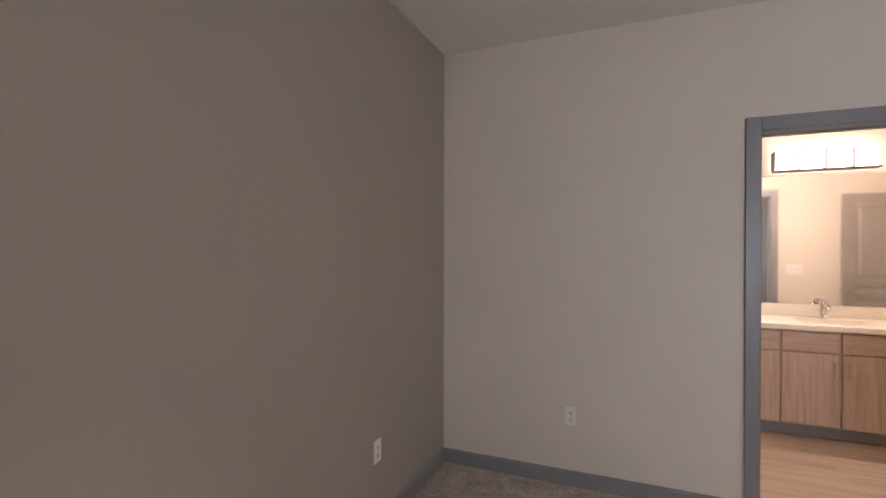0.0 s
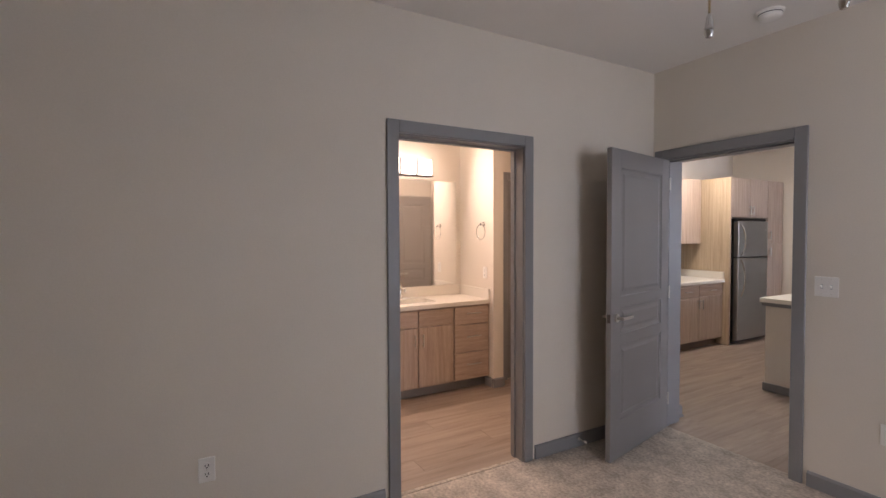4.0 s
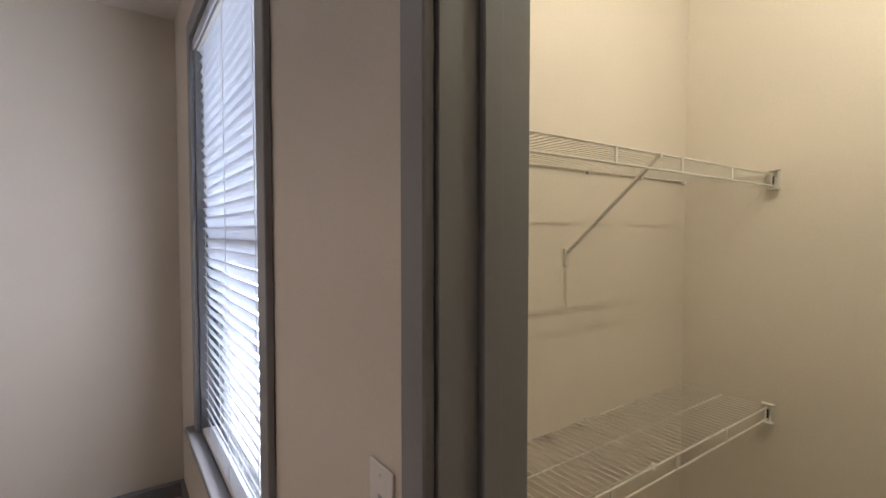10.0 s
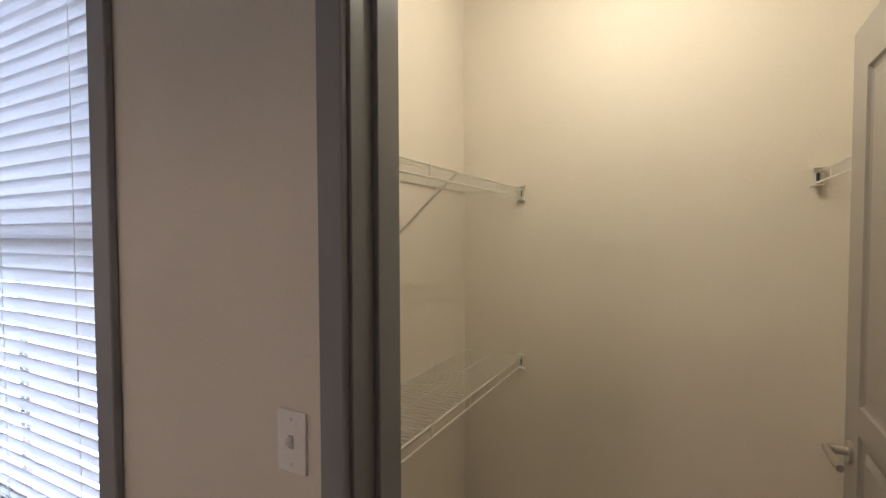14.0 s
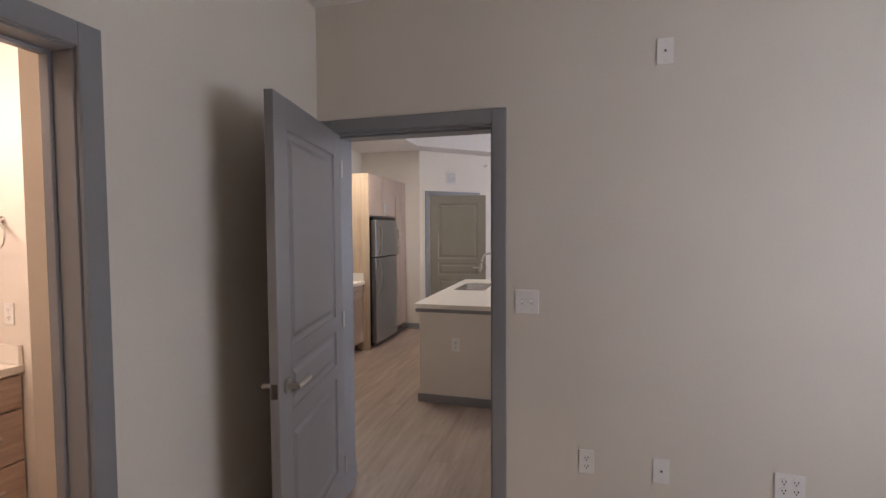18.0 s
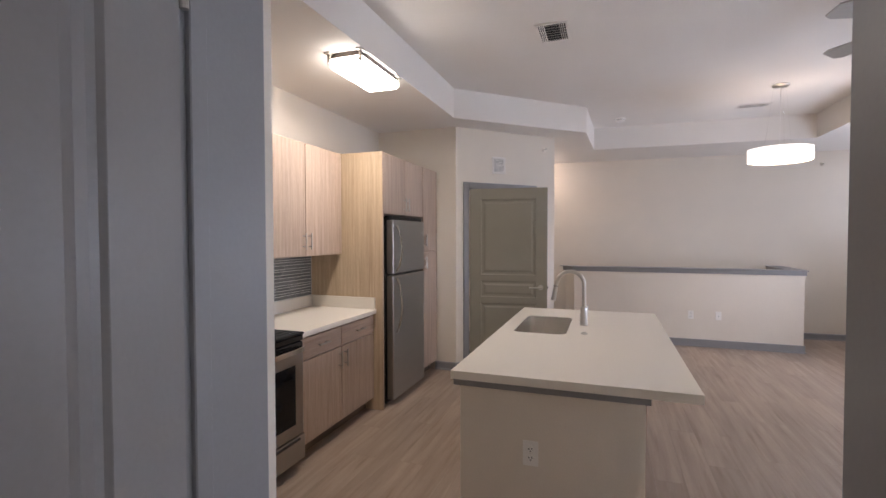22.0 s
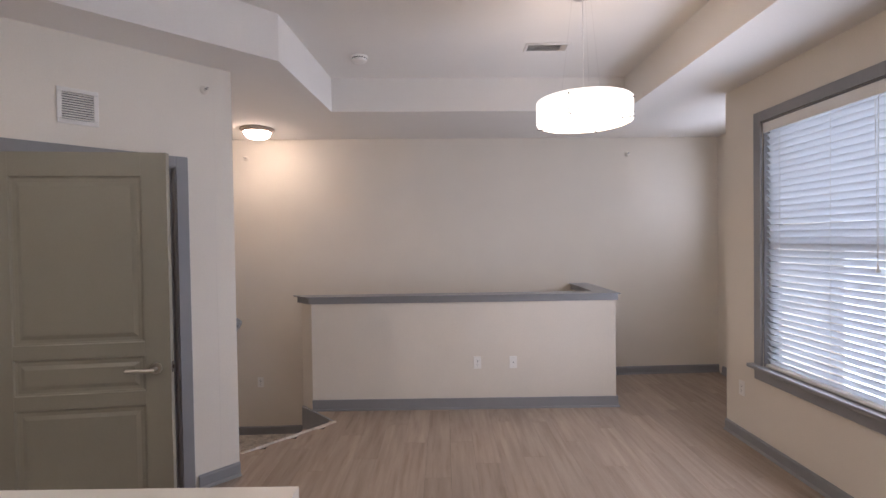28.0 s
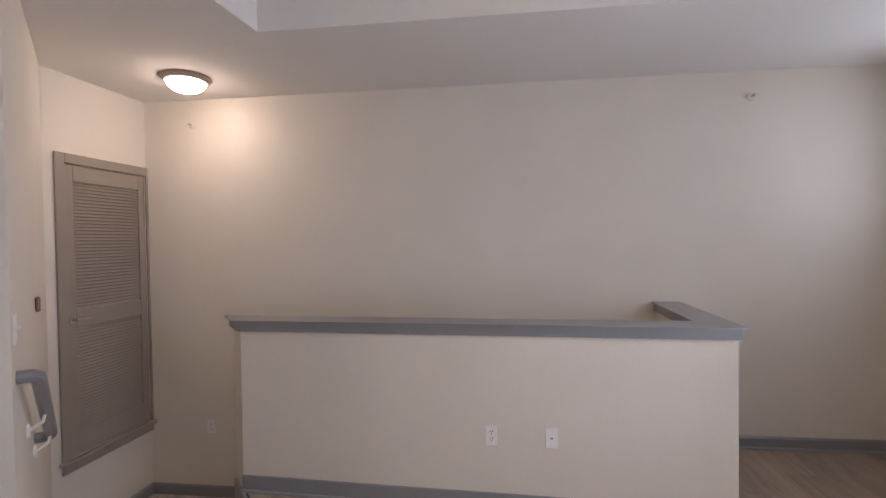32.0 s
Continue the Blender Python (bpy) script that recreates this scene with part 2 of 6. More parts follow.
def part(name, bm, material, parent=None, label="", smooth=False, at=None):
    """Links a bmesh as one mesh object under a thing or a part."""
    ob = new(name, finish(bm, name, material, smooth))
    if parent is not None:
        ob.parent = parent
    if at is not None:
        ob.matrix_basis = at
    if label:
        ob["label"] = label
    return ob


def thing(name, at, label, category, group="", kind=""):
    """An empty at the base of a thing, which carries its parts."""
    ob = new(name)
    ob.empty_display_size = 0.1
    ob.matrix_basis = at if isinstance(at, Matrix) else Matrix.Translation(at)
    return tagged(ob, label, category, group, kind)


def solid(name, bm, material, label, category, kind="structure", group="", smooth=False):
    return tagged(part(name, bm, material, smooth=smooth), label, category, group, kind)


def along(p, q):
    """The pose at p whose x axis points level from p to q, y to its left and z up."""
    d = Vector((q[0] - p[0], q[1] - p[1], 0))
    return Matrix.Translation((p[0], p[1], p[2] if len(p) > 2 else 0)) @ Matrix.Rotation(math.atan2(d.y, d.x), 4, 'Z')


def wall(name, p, q, z0, z1, thick, openings=(), label="smooth matt wall painted warm off-white", material=None):
    """A wall whose seen face runs from p to q; thickness goes to the right of that way. openings: (start, end, bottom, top) along it."""
    length = math.hypot(q[0] - p[0], q[1] - p[1])
    bm = bm_new()
    cuts = sorted(openings)
    x = 0.0
    for a, b, lo, hi in cuts:
        if a - x > 1e-4:
            box(bm, (x, -thick, z0), (a, 0, z1))
        if lo - z0 > 1e-4:
            box(bm, (a, -thick, z0), (b, 0, lo))
        if z1 - hi > 1e-4:
            box(bm, (a, -thick, hi), (b, 0, z1))
        x = b
    if length - x > 1e-4:
        box(bm, (x, -thick, z0), (length, 0, z1))
    ob = part(name, bm, material or PAINT, at=along((*p, 0), (*q, 0)))
    return tagged(ob, label, "wall", "", "structure")


def baseboard(name, p, q, skip=(), z=0.0, h=0.09, shoe=False):
    """A skirting board on the left of the way from p to q."""
    length = math.hypot(q[0] - p[0], q[1] - p[1])
    bm = bm_new()
    x = 0.0
    for a, b in [*sorted(skip), (length, length)]:
        if a - x > 0.005:
            foot = [(0.030, 0), (0.029, 0.007), (0.024, 0.013), (0.016, 0.017)] if shoe else [(0.016, 0)]
            vs = [(0, 0), *foot, (0.016, h - 0.012), (0.009, h - 0.003), (0.004, h), (0, h)]
            k = len(vs)
            lo = [bm.verts.new((x, 0.001 + y, z + zz)) for y, zz in vs]
            hi = [bm.verts.new((a, 0.001 + y, z + zz)) for y, zz in vs]
            bm.faces.new(lo)
            bm.faces.new(hi[::-1])
            for i in range(k):
                bm.faces.new((lo[i], hi[i], hi[(i + 1) % k], lo[(i + 1) % k]))
        x = b
    ob = part(name, bm, TRIM, at=along((*p, 0), (*q, 0)))
    return tagged(ob, "grey painted baseboard with an eased top edge", "baseboard", "", "structure")

# ---------------------------------------------------------------- plan, in metres
T = 0.12                       # inner wall thickness
H = 2.74                       # ceiling of bedroom, bath and closet, and the living room's lower ceiling
HT = 3.04                      # raised tray
XA, YS, YB, XW = -2.245, -0.63, 3.344, 1.38     # bedroom: bath wall, south wall, kitchen-side wall, window wall
BD = (1.18, 2.05)             # bath door opening along y
KD = (-2.147, -1.287)          # kitchen door opening along x
DH = 2.055                     # door opening height
BW = (1.485, 2.63, 0.62, 2.40)  # bedroom window opening: y0, y1, z0, z1
CD = (-0.142, 0.722)             # closet door opening along y
CX, CY0, CY1 = 2.965, -0.50, 1.245   # closet back wall and side walls
SH1, SH2, SH3, SHY, RSY, BRX = 1.741, 0.917, 1.752, 0.935, -0.212, 2.24  # closet shelves
TK = 0.205                     # wall between bedroom and kitchen
YK = YB + TK                    # kitchen-side face of the wall
XK = -4.12                     # kitchen wall
PY = 7.83                      # wall past the tall cabinet
PC, PR = (-3.16, 7.83), (-2.188, 8.827)   # diagonal wall
XL, YL = 1.54, 9.47            # living window wall and its end corner
YN, YNW, YNE = 11.0, 10.85, 11.10   # north wall, where the half wall meets it, and its west and east ends
XE = 2.43                      # recess east wall
XS = -3.40                     # stair west wall
LW = (7.89, 9.03, 0.635, 2.40)  # living window opening: y0, y1, z0, z1
HWY, HWX0, HWX1, HWT = 10.02, -2.02, 0.835, 0.13   # half wall
LAND = -0.57                   # stair landing
TRAY = [(-3.06, YK), (-3.06, 7.455), (-1.80, 8.65), (-1.745, 9.82), (0.90, 9.92), (0.90, YK)]
# kitchen
CT = 0.885
KXF, KY0 = -3.49, 3.685
RG0, RG1, RGX = 4.665, 5.41, -3.42
FP0, FPX, FPT = 6.468, -3.385, 2.25
FR0, FR1, FRX, FRT, FRS = 6.572, 7.308, -3.335, 1.665, 1.175
PT0, PT1, PTS = 7.40, 7.82, 1.355
UCD, UCB, UCT = 0.315, 1.36, 2.25
MWB, MWT, MWX = 1.395, 1.795, -3.72
IX0, IX1, IY0, IY1 = -2.215, -1.40, 4.965, 6.95
ITX0, ITX1, ITY0, ITY1 = -2.25, -1.19, 4.925, 6.985
SKX0, SKX1, SKY0, SKY1 = -2.15, -1.805, 5.91, 6.59
FAX, FAY = -1.71, 6.29
OIX, OIZ = 0.335, 0.53
KLX, KLY, KLL = -3.2, 5.85, 0.56
SBX, SBY = -2.225, 3.672     # corner of the stub wall beside the bedroom door
# bathroom
VX, VXF, VY0, VY1, VT = -4.18, -3.64, 0.3, 2.755, 0.862
VDR, VDW, VSK, MRY, MRT, VLY, VLZ = 2.35, 0.37, 2.0, 2.70, 2.06, 2.0, 2.18
TRX, TRZ, BSX, LNX = -3.72, 1.60, -3.56, -3.71
# living room
PNX, PNY, PNB, PNH, PNR, PNA = 0.08, 8.455, 2.268, 0.128, 0.270, radians(57)
FLX, FLY = -2.635, 10.385
# bedroom fan and its chains, living room fan, open door angles
BLA, CLA, PLA = -77.8, -2, 38.5
FNX, FNY, FNT, CHA, CHB = -0.475, 1.39, 124, (-0.571, 1.284, 1.985), (-0.379, 1.502, 2.025)
F2X, F2Y, F2T = 0.225, 6.125, 125
LD0, LD1, LDZ, LDH = 10.13, 10.84, 0.06, 2.06

# ---------------------------------------------------------------- more materials


def slat_material():
    """White plastic slats that let some daylight through."""
    m = mat("blind_slat", (0.84, 0.84, 0.84), 0.4, vary=0.02, scale=8)
    t = m.node_tree
    n, link = t.nodes, t.links.new
    out, b = n["Material Output"], n["Principled BSDF"]
    tr = n.new("ShaderNodeBsdfTranslucent")
    tr.inputs["Color"].default_value = (0.82, 0.85, 0.9, 1)
    mx = n.new("ShaderNodeMixShader")
    mx.inputs[0].default_value = 0.5
    link(b.outputs[0], mx.inputs[1])
    link(tr.outputs[0], mx.inputs[2])
    link(mx.outputs[0], out.inputs["Surface"])
    return m


def glass_material(name, colour=(1, 1, 1), rough=0.0):
    m = bpy.data.materials.new(name)
    m.use_nodes = True
    b = m.node_tree.nodes["Principled BSDF"]
    b.inputs["Base Color"].default_value = (*colour, 1)
    b.inputs["Roughness"].default_value = rough
    b.inputs["Transmission Weight"].default_value = 1
    b.inputs["IOR"].default_value = 1.45
    return m


SLAT = slat_material()
GLASS = glass_material("window_glass")
MIRROR = mat("mirror_silver", (0.92, 0.92, 0.91), 0.02, 1.0, vary=0.0, grain=0.0)
OVENGLASS = mat("dark_oven_glass", (0.012, 0.013, 0.015), 0.05, vary=0.05, spec=0.24)
even_polish(OVENGLASS, 0.02)
SASH = mat("dark_sash", (0.045, 0.045, 0.05), 0.4, vary=0.05)
TILE = mat("grey_glass_tile", (0.15, 0.157, 0.158), 0.28, vary=0.10, scale=9, random=0.18)
GROUT = mat("light_grout", (0.80, 0.785, 0.745), 0.85, vary=0.05)
SHADE = mat("lit_white_shade", (0.9, 0.87, 0.8), 0.5, vary=0.01, emit=0.8, emit_colour=(1, 0.94, 0.85))
SHADEB = mat("lit_pendant_diffuser", (0.9, 0.87, 0.8), 0.5, vary=0.01, emit=5.0, emit_colour=(1, 0.90, 0.78))
DIFFUSER = mat("lit_kitchen_diffuser", (0.9, 0.88, 0.82), 0.5, vary=0.01, emit=8.5, emit_colour=(1, 0.975, 0.87))
BULB = mat("lit_bath_shade", (0.9, 0.85, 0.78), 0.4, vary=0.01, emit=3.2, emit_colour=(1, 0.86, 0.74))
DOME = mat("lit_dome_glass", (0.9, 0.84, 0.75), 0.4, vary=0.01, emit=21.0, emit_colour=(1, 0.83, 0.68))
# glow of the unseen fill light added on the bathroom ceiling
BATHG = mat("bath_fill_glow", (0.9, 0.86, 0.8), 0.4, vary=0.01, emit=45.0, emit_colour=(1, 0.82, 0.69))
WIRE = mat("white_coated_wire", (0.74, 0.71, 0.64), 0.35, vary=0.02)
BRONZED = mat("dark_bronze_strip", (0.09, 0.07, 0.06), 0.4, 0.6, vary=0.05)
BRONZE = mat("brown_bronze", (0.20, 0.13, 0.09), 0.35, 0.8, vary=0.1)
PORCELAIN = mat("white_porcelain", (0.85, 0.83, 0.79), 0.08, vary=0.01, coat=0.4)
BLADE = mat("fan_blade_grey", (0.40, 0.37, 0.33), 0.45, vary=0.05, stretch=(1, 8, 8), scale=8)
LCD = mat("green_display", (0.02, 0.03, 0.02), 0.2, emit=0.4, emit_colour=(0.75, 0.8, 0.45))
PRINT = mat("pale_print", (0.5, 0.5, 0.5), 0.5)


# ---------------------------------------------------------------- doors
PANELS = ((0.25, 0.75), (0.82, 1.0), (1.07, 1.91))


def panel_rings(bm, x0, x1, z0, z1, y, s):
    """A raised and fielded panel in a face at y whose outside points to s."""
    loops = []
    for inset, deep in ((0, 0), (0.004, 0.007), (0.014, 0.010), (0.030, 0.010), (0.050, 0.003)):
        yy = y - s * deep
        loops.append([bm.verts.new(v) for v in ((x0 + inset, yy, z0 + inset), (x1 - inset, yy, z0 + inset), (x1 - inset, yy, z1 - inset), (x0 + inset, yy, z1 - inset))])
    for a, b in zip(loops, loops[1:]):
        for i in range(4):
            bm.faces.new((a[i], a[(i + 1) % 4], b[(i + 1) % 4], b[i]))
    bm.faces.new(loops[-1])


def lever(parent, x, z, y, s, way, material=None):
    """A lever handle on a face at y that points to s; the lever points along way."""
    bm = bm_new()
    rod(bm, (x, y, z), (x, y + s * 0.009, z), 0.028, 20)
    rod(bm, (x, y + s * 0.008, z), (x, y + s * 0.05, z), 0.011, 12)
    tube(bm, [(x - way * 0.012, y + s * 0.05, z), (x + way * 0.03, y + s * 0.052, z), (x + way * 0.09, y + s * 0.05, z), (x + way * 0.125, y + s * 0.047, z)], 0.0095, 10)
    return part("door_handle", bm, material or NICKEL, parent, "satin nickel lever handle", True)


def leaf(parent, w, h, material, at, hinge_left=True, levers=True):
    """A three-panel door leaf: x from the hinge, its faces at y = 0 and y = -0.035."""
    th, side = 0.035, min(0.125, w * 0.2)
    bm = bm_new()
    k = h / 2.03
    pan = [(a * k, b * k) for a, b in PANELS]
    box(bm, (0, -th, 0), (side, 0, h), 0.002)
    box(bm, (w - side, -th, 0), (w, 0, h), 0.002)
    z = 0.0
    for a, b in [*pan, (h, h)]:
        box(bm, (side - 0.001, -th, z), (w - side + 0.001, 0, a))
        z = b
    for a, b in pan:
        panel_rings(bm, side, w - side, a, b, 0, 1)
        panel_rings(bm, side, w - side, a, b, -th, -1)
    ob = part("door_leaf", bm, material, parent, "", at=at)
    if levers:
        lever(ob, w - 0.07, 0.94, 0, 1, -1)
        lever(ob, w - 0.07, 0.94, -th, -1, -1)
        bm = bm_new()
        box(bm, (w - 0.0005, -th + 0.006, 0.912), (w + 0.001, -0.006, 0.968), 0.0004)
        box(bm, (w, -0.022, 0.93), (w + 0.01, -0.013, 0.952), 0.002)
        part("latch_plate", bm, BRONZED, ob, "small dark latch plate")
    for hz in (0.18, 1.0, 1.82):
        bm = bm_new()
        rod(bm, (-0.004, 0.004, hz), (-0.004, 0.004, hz + 0.09), 0.006, 10)
        box(bm, (-0.002, -0.028, hz), (0.0, 0.004, hz + 0.09))
        part("hinge", bm, NICKEL, ob, "satin nickel hinge")
    return ob


def doorway(name, m, w, h, depth, label, stop_y, leaf_at=None, leaf_material=None, back=True, case=0.07, levers=True):
    """A cased opening: m puts x along the wall, y out of its seen face, with the clear opening from x = 0 to w."""
    d = thing(name, m, label, "door", kind="structure")
    j = 0.019
    for nm, lo, hi in (("jamb", (-j, -depth, 0), (0, 0, h)), ("jamb", (w, -depth, 0), (w + j, 0, h)), ("head_jamb", (-j, -depth, h), (w + j, 0, h + j))):
        part(nm, box(bm_new(), lo, hi, 0.001), TRIM, d)
    for nm, lo, hi in (("door_stop", (0, stop_y - 0.032, 0), (0.011, stop_y, h - 0.011)), ("door_stop", (w - 0.011, stop_y - 0.032, 0), (w, stop_y, h - 0.011)), ("door_stop", (0, stop_y - 0.032, h - 0.011), (w, stop_y, h))):
        part(nm, box(bm_new(), lo, hi, 0.002), TRIM, d)
    r = 0.006
    for y, s in ((0, 1), (-depth, -1)) if back else ((0, 1),):
        for lo, hi in (((-r - case, 0), (-r, h + r + case)), ((w + r, 0), (w + r + case, h + r + case)), ((-r, h + r), (w + r, h + r + case))):
            ya, yb = sorted((y + s * 0.001, y + s * 0.018))
            part("casing", box(bm_new(), (lo[0], ya, lo[1]), (hi[0], yb, hi[1]), 0.003), TRIM, d)
    if leaf_at is not None:
        leaf(d, w - 0.006, h - 0.012, leaf_material or DOORP, leaf_at, levers=levers)
    return d


# ---------------------------------------------------------------- windows
DAY = (0.86, 0.92, 1.0)
SKYC = (0.74, 0.87, 1.0)
DAYC = (0.73, 0.83, 1.0)


def slat_light(data, count):
    """Daylight coming off a blind: bright and dim across each slat."""
    data.use_nodes = True
    n, link = data.node_tree.nodes, data.node_tree.links.new
    em = n["Emission"]
    ge, se = n.new("ShaderNodeNewGeometry"), n.new("ShaderNodeSeparateXYZ")
    wave, lift = n.new("ShaderNodeMath"), n.new("ShaderNodeMath")
    turn = n.new("ShaderNodeMath")
    turn.operation, turn.inputs[1].default_value = 'MULTIPLY', 2 * math.pi * count
    wave.operation = 'SINE'
    lift.operation, lift.inputs[1].default_value, lift.inputs[2].default_value = 'MULTIPLY_ADD', 0.45, 1.0
    link(ge.outputs["Parametric"], se.inputs[0])
    link(se.outputs["Y"], turn.inputs[0])
    link(turn.outputs[0], wave.inputs[0])
    link(wave.outputs[0], lift.inputs[0])
    link(lift.outputs[0], em.inputs["Strength"])


def window(name, m, w, z0, z1, depth, label, case=0.075, cord=0.0, light=30.0, glow=20.0, day=DAY, side=(0.1, 0.1), tilt=65, group="window blinds", rail=0.085):
    """A double-hung window with grey casing, its sill and an inside blind. x along the wall, y out into the room."""
    d = thing(name, m, label, "window", kind="structure")
    for lo, hi in (((-case, z0 - 0.0), (0, z1 + case)), ((w, z0 - 0.0), (w + case, z1 + case)), ((0, z1), (w, z1 + case))):
        part("casing", box(bm_new(), (lo[0], 0.001, lo[1]), (hi[0], 0.02, hi[1]), 0.003), TRIM, d)
    for lo, hi in (((0, -depth, z0), (0.012, 0.0, z1)), ((w - 0.012, -depth, z0), (w, 0.0, z1)), ((0.012, -depth, z1 - 0.012), (w - 0.012, 0.0, z1))):
        part("window_jamb", box(bm_new(), lo, hi, 0.001), TRIM, d)
    part("window_sill", box(bm_new(), (-case - 0.035, -depth, z0 - 0.028), (w + case + 0.035, 0.055, z0), 0.006, 2), TRIM, d, "grey painted window sill")
    part("apron", box(bm_new(), (-case, 0.001, z0 - 0.108), (w + case, 0.018, z0 - 0.028), 0.003), TRIM, d)
    mid = (z0 + z1) / 2
    for a, b, y in ((z0, mid + 0.014, -depth + 0.045), (mid - 0.014, z1 - 0.012, -depth + 0.01)):
        sash = bm_new()
        f = 0.03
        box(sash, (0.012, y, a), (0.012 + f, y + 0.03, b), 0.003)
        box(sash, (w - 0.012 - f, y, a), (w - 0.012, y + 0.03, b), 0.003)
        box(sash, (0.012 + f, y, a), (w - 0.012 - f, y + 0.03, a + f), 0.003)
        box(sash, (0.012 + f, y, b - f), (w - 0.012 - f, y + 0.03, b), 0.003)
        so = part("window_sash", sash, SASH, d, "dark window sash")
        pane = part("pane", box(bm_new(), (0.012 + f - 0.004, y + 0.012, a + f - 0.004), (w - 0.012 - f + 0.004, y + 0.018, b - f + 0.004)), GLASS, so, "clear window glass")
        pane.visible_shadow = False
    # the blind
    inv = m @ Matrix.Translation((0, 0, z0))
    b = thing("window_blind", inv, "white two-inch faux wood blind, slats tilted nearly shut", "blind", group)
    hh = z1 - z0
    by = -0.033
    part("valance", box(bm_new(), (0.0135, 0.0005, hh - rail), (w - 0.0135, 0.009, hh - 0.0135), 0.003), SLAT if rail < 0.08 else WHITEP, b, "white valance strip")
    part("headrail", box(bm_new(), (0.016, by - 0.028, hh - 0.06), (w - 0.016, by + 0.028, hh - 0.014), 0.003), WHITEP, b)
    n = int((hh - 0.10) / 0.0435) + 1
    bmx = bm_new()
    q = Matrix.Rotation(radians(tilt), 4, 'X')
    hw = 0.0255
    prof = [(-hw, -0.0015), (-hw * 0.5, 0.0012), (0, 0.002), (hw * 0.5, 0.0012), (hw, -0.0015)]
    rows = []
    for x in (0.0135, w - 0.0135):
        rows.append([bmx.verts.new(q @ Vector((x, y, z + 0.0013))) for y, z in prof] + [bmx.verts.new(q @ Vector((x, y, z - 0.0013))) for y, z in prof[::-1]])
    a0, a1 = rows
    for i in range(10):
        bmx.faces.new((a0[i], a0[(i + 1) % 10], a1[(i + 1) % 10], a1[i]))
    bmx.faces.new(a0[::-1])
    bmx.faces.new(a1)
    me = finish(bmx, "slat", SLAT)
    for i in range(n):
        s = new("slat", me)
        s.parent = b
        s.matrix_basis = Matrix.Translation((0, by, 0.045 + i * 0.0435)) @ Matrix.Rotation(radians(random.uniform(-2.2, 2.2)), 4, 'X') @ Matrix.Rotation(radians(random.uniform(-0.12, 0.12)), 4, 'Y')
    part("bottom_rail", box(bm_new(), (0.018, by - 0.026, 0.002), (w - 0.018, by + 0.03, 0.024), 0.004), WHITEP, b)
    for fx in (0.13, 0.5, 0.87):
        bm = bm_new()
        for yy in (by - 0.024, by + 0.022):
            rod(bm, (w * fx, yy, 0.02), (w * fx, yy, hh - 0.05), 0.0011, 5)
        part("ladder_cord", bm, WHITEP, b)
    if cord:
        bm = bm_new()
        rod(bm, (cord, by + 0.034, hh - 0.06), (cord, by + 0.034, hh * 0.44), 0.0014, 6)
        rod(bm, (cord + 0.02, by + 0.034, hh - 0.06), (cord + 0.004, by + 0.034, hh * 0.44), 0.0012, 6)
        lathe(bm, [(0.004, 0.03), (0.009, 0.01), (0.012, 0.0), (0.011, -0.006)], 10, (cord, by + 0.034, hh * 0.44 - 0.03))
        part("pull_cord", bm, WHITEP, b, "white pull cord with a tassel")
    if light:
        c = m @ Vector((w / 2 + (side[1] - side[0]) / 2, -depth - 0.5, (z0 + z1) / 2))
        t = c + m.to_3x3() @ Vector((0, 2, 0))
        lamp("sky_light", 'AREA', c, glow, SKYC, w + side[0] + side[1], aim=t, size_y=hh + 1.4)
        c = m @ Vector((w / 2, 0.012, (z0 + z1) / 2 - hh * 0.08))
        t = c + m.to_3x3() @ Vector((0, 2, 0))
        wl = lamp("window_light", 'AREA', c, light, day, w - 0.04, aim=t, size_y=hh * 0.8)
        wl.data.spread = radians(170)
        slat_light(wl.data, int(hh * 0.8 / 0.0435))
    return d


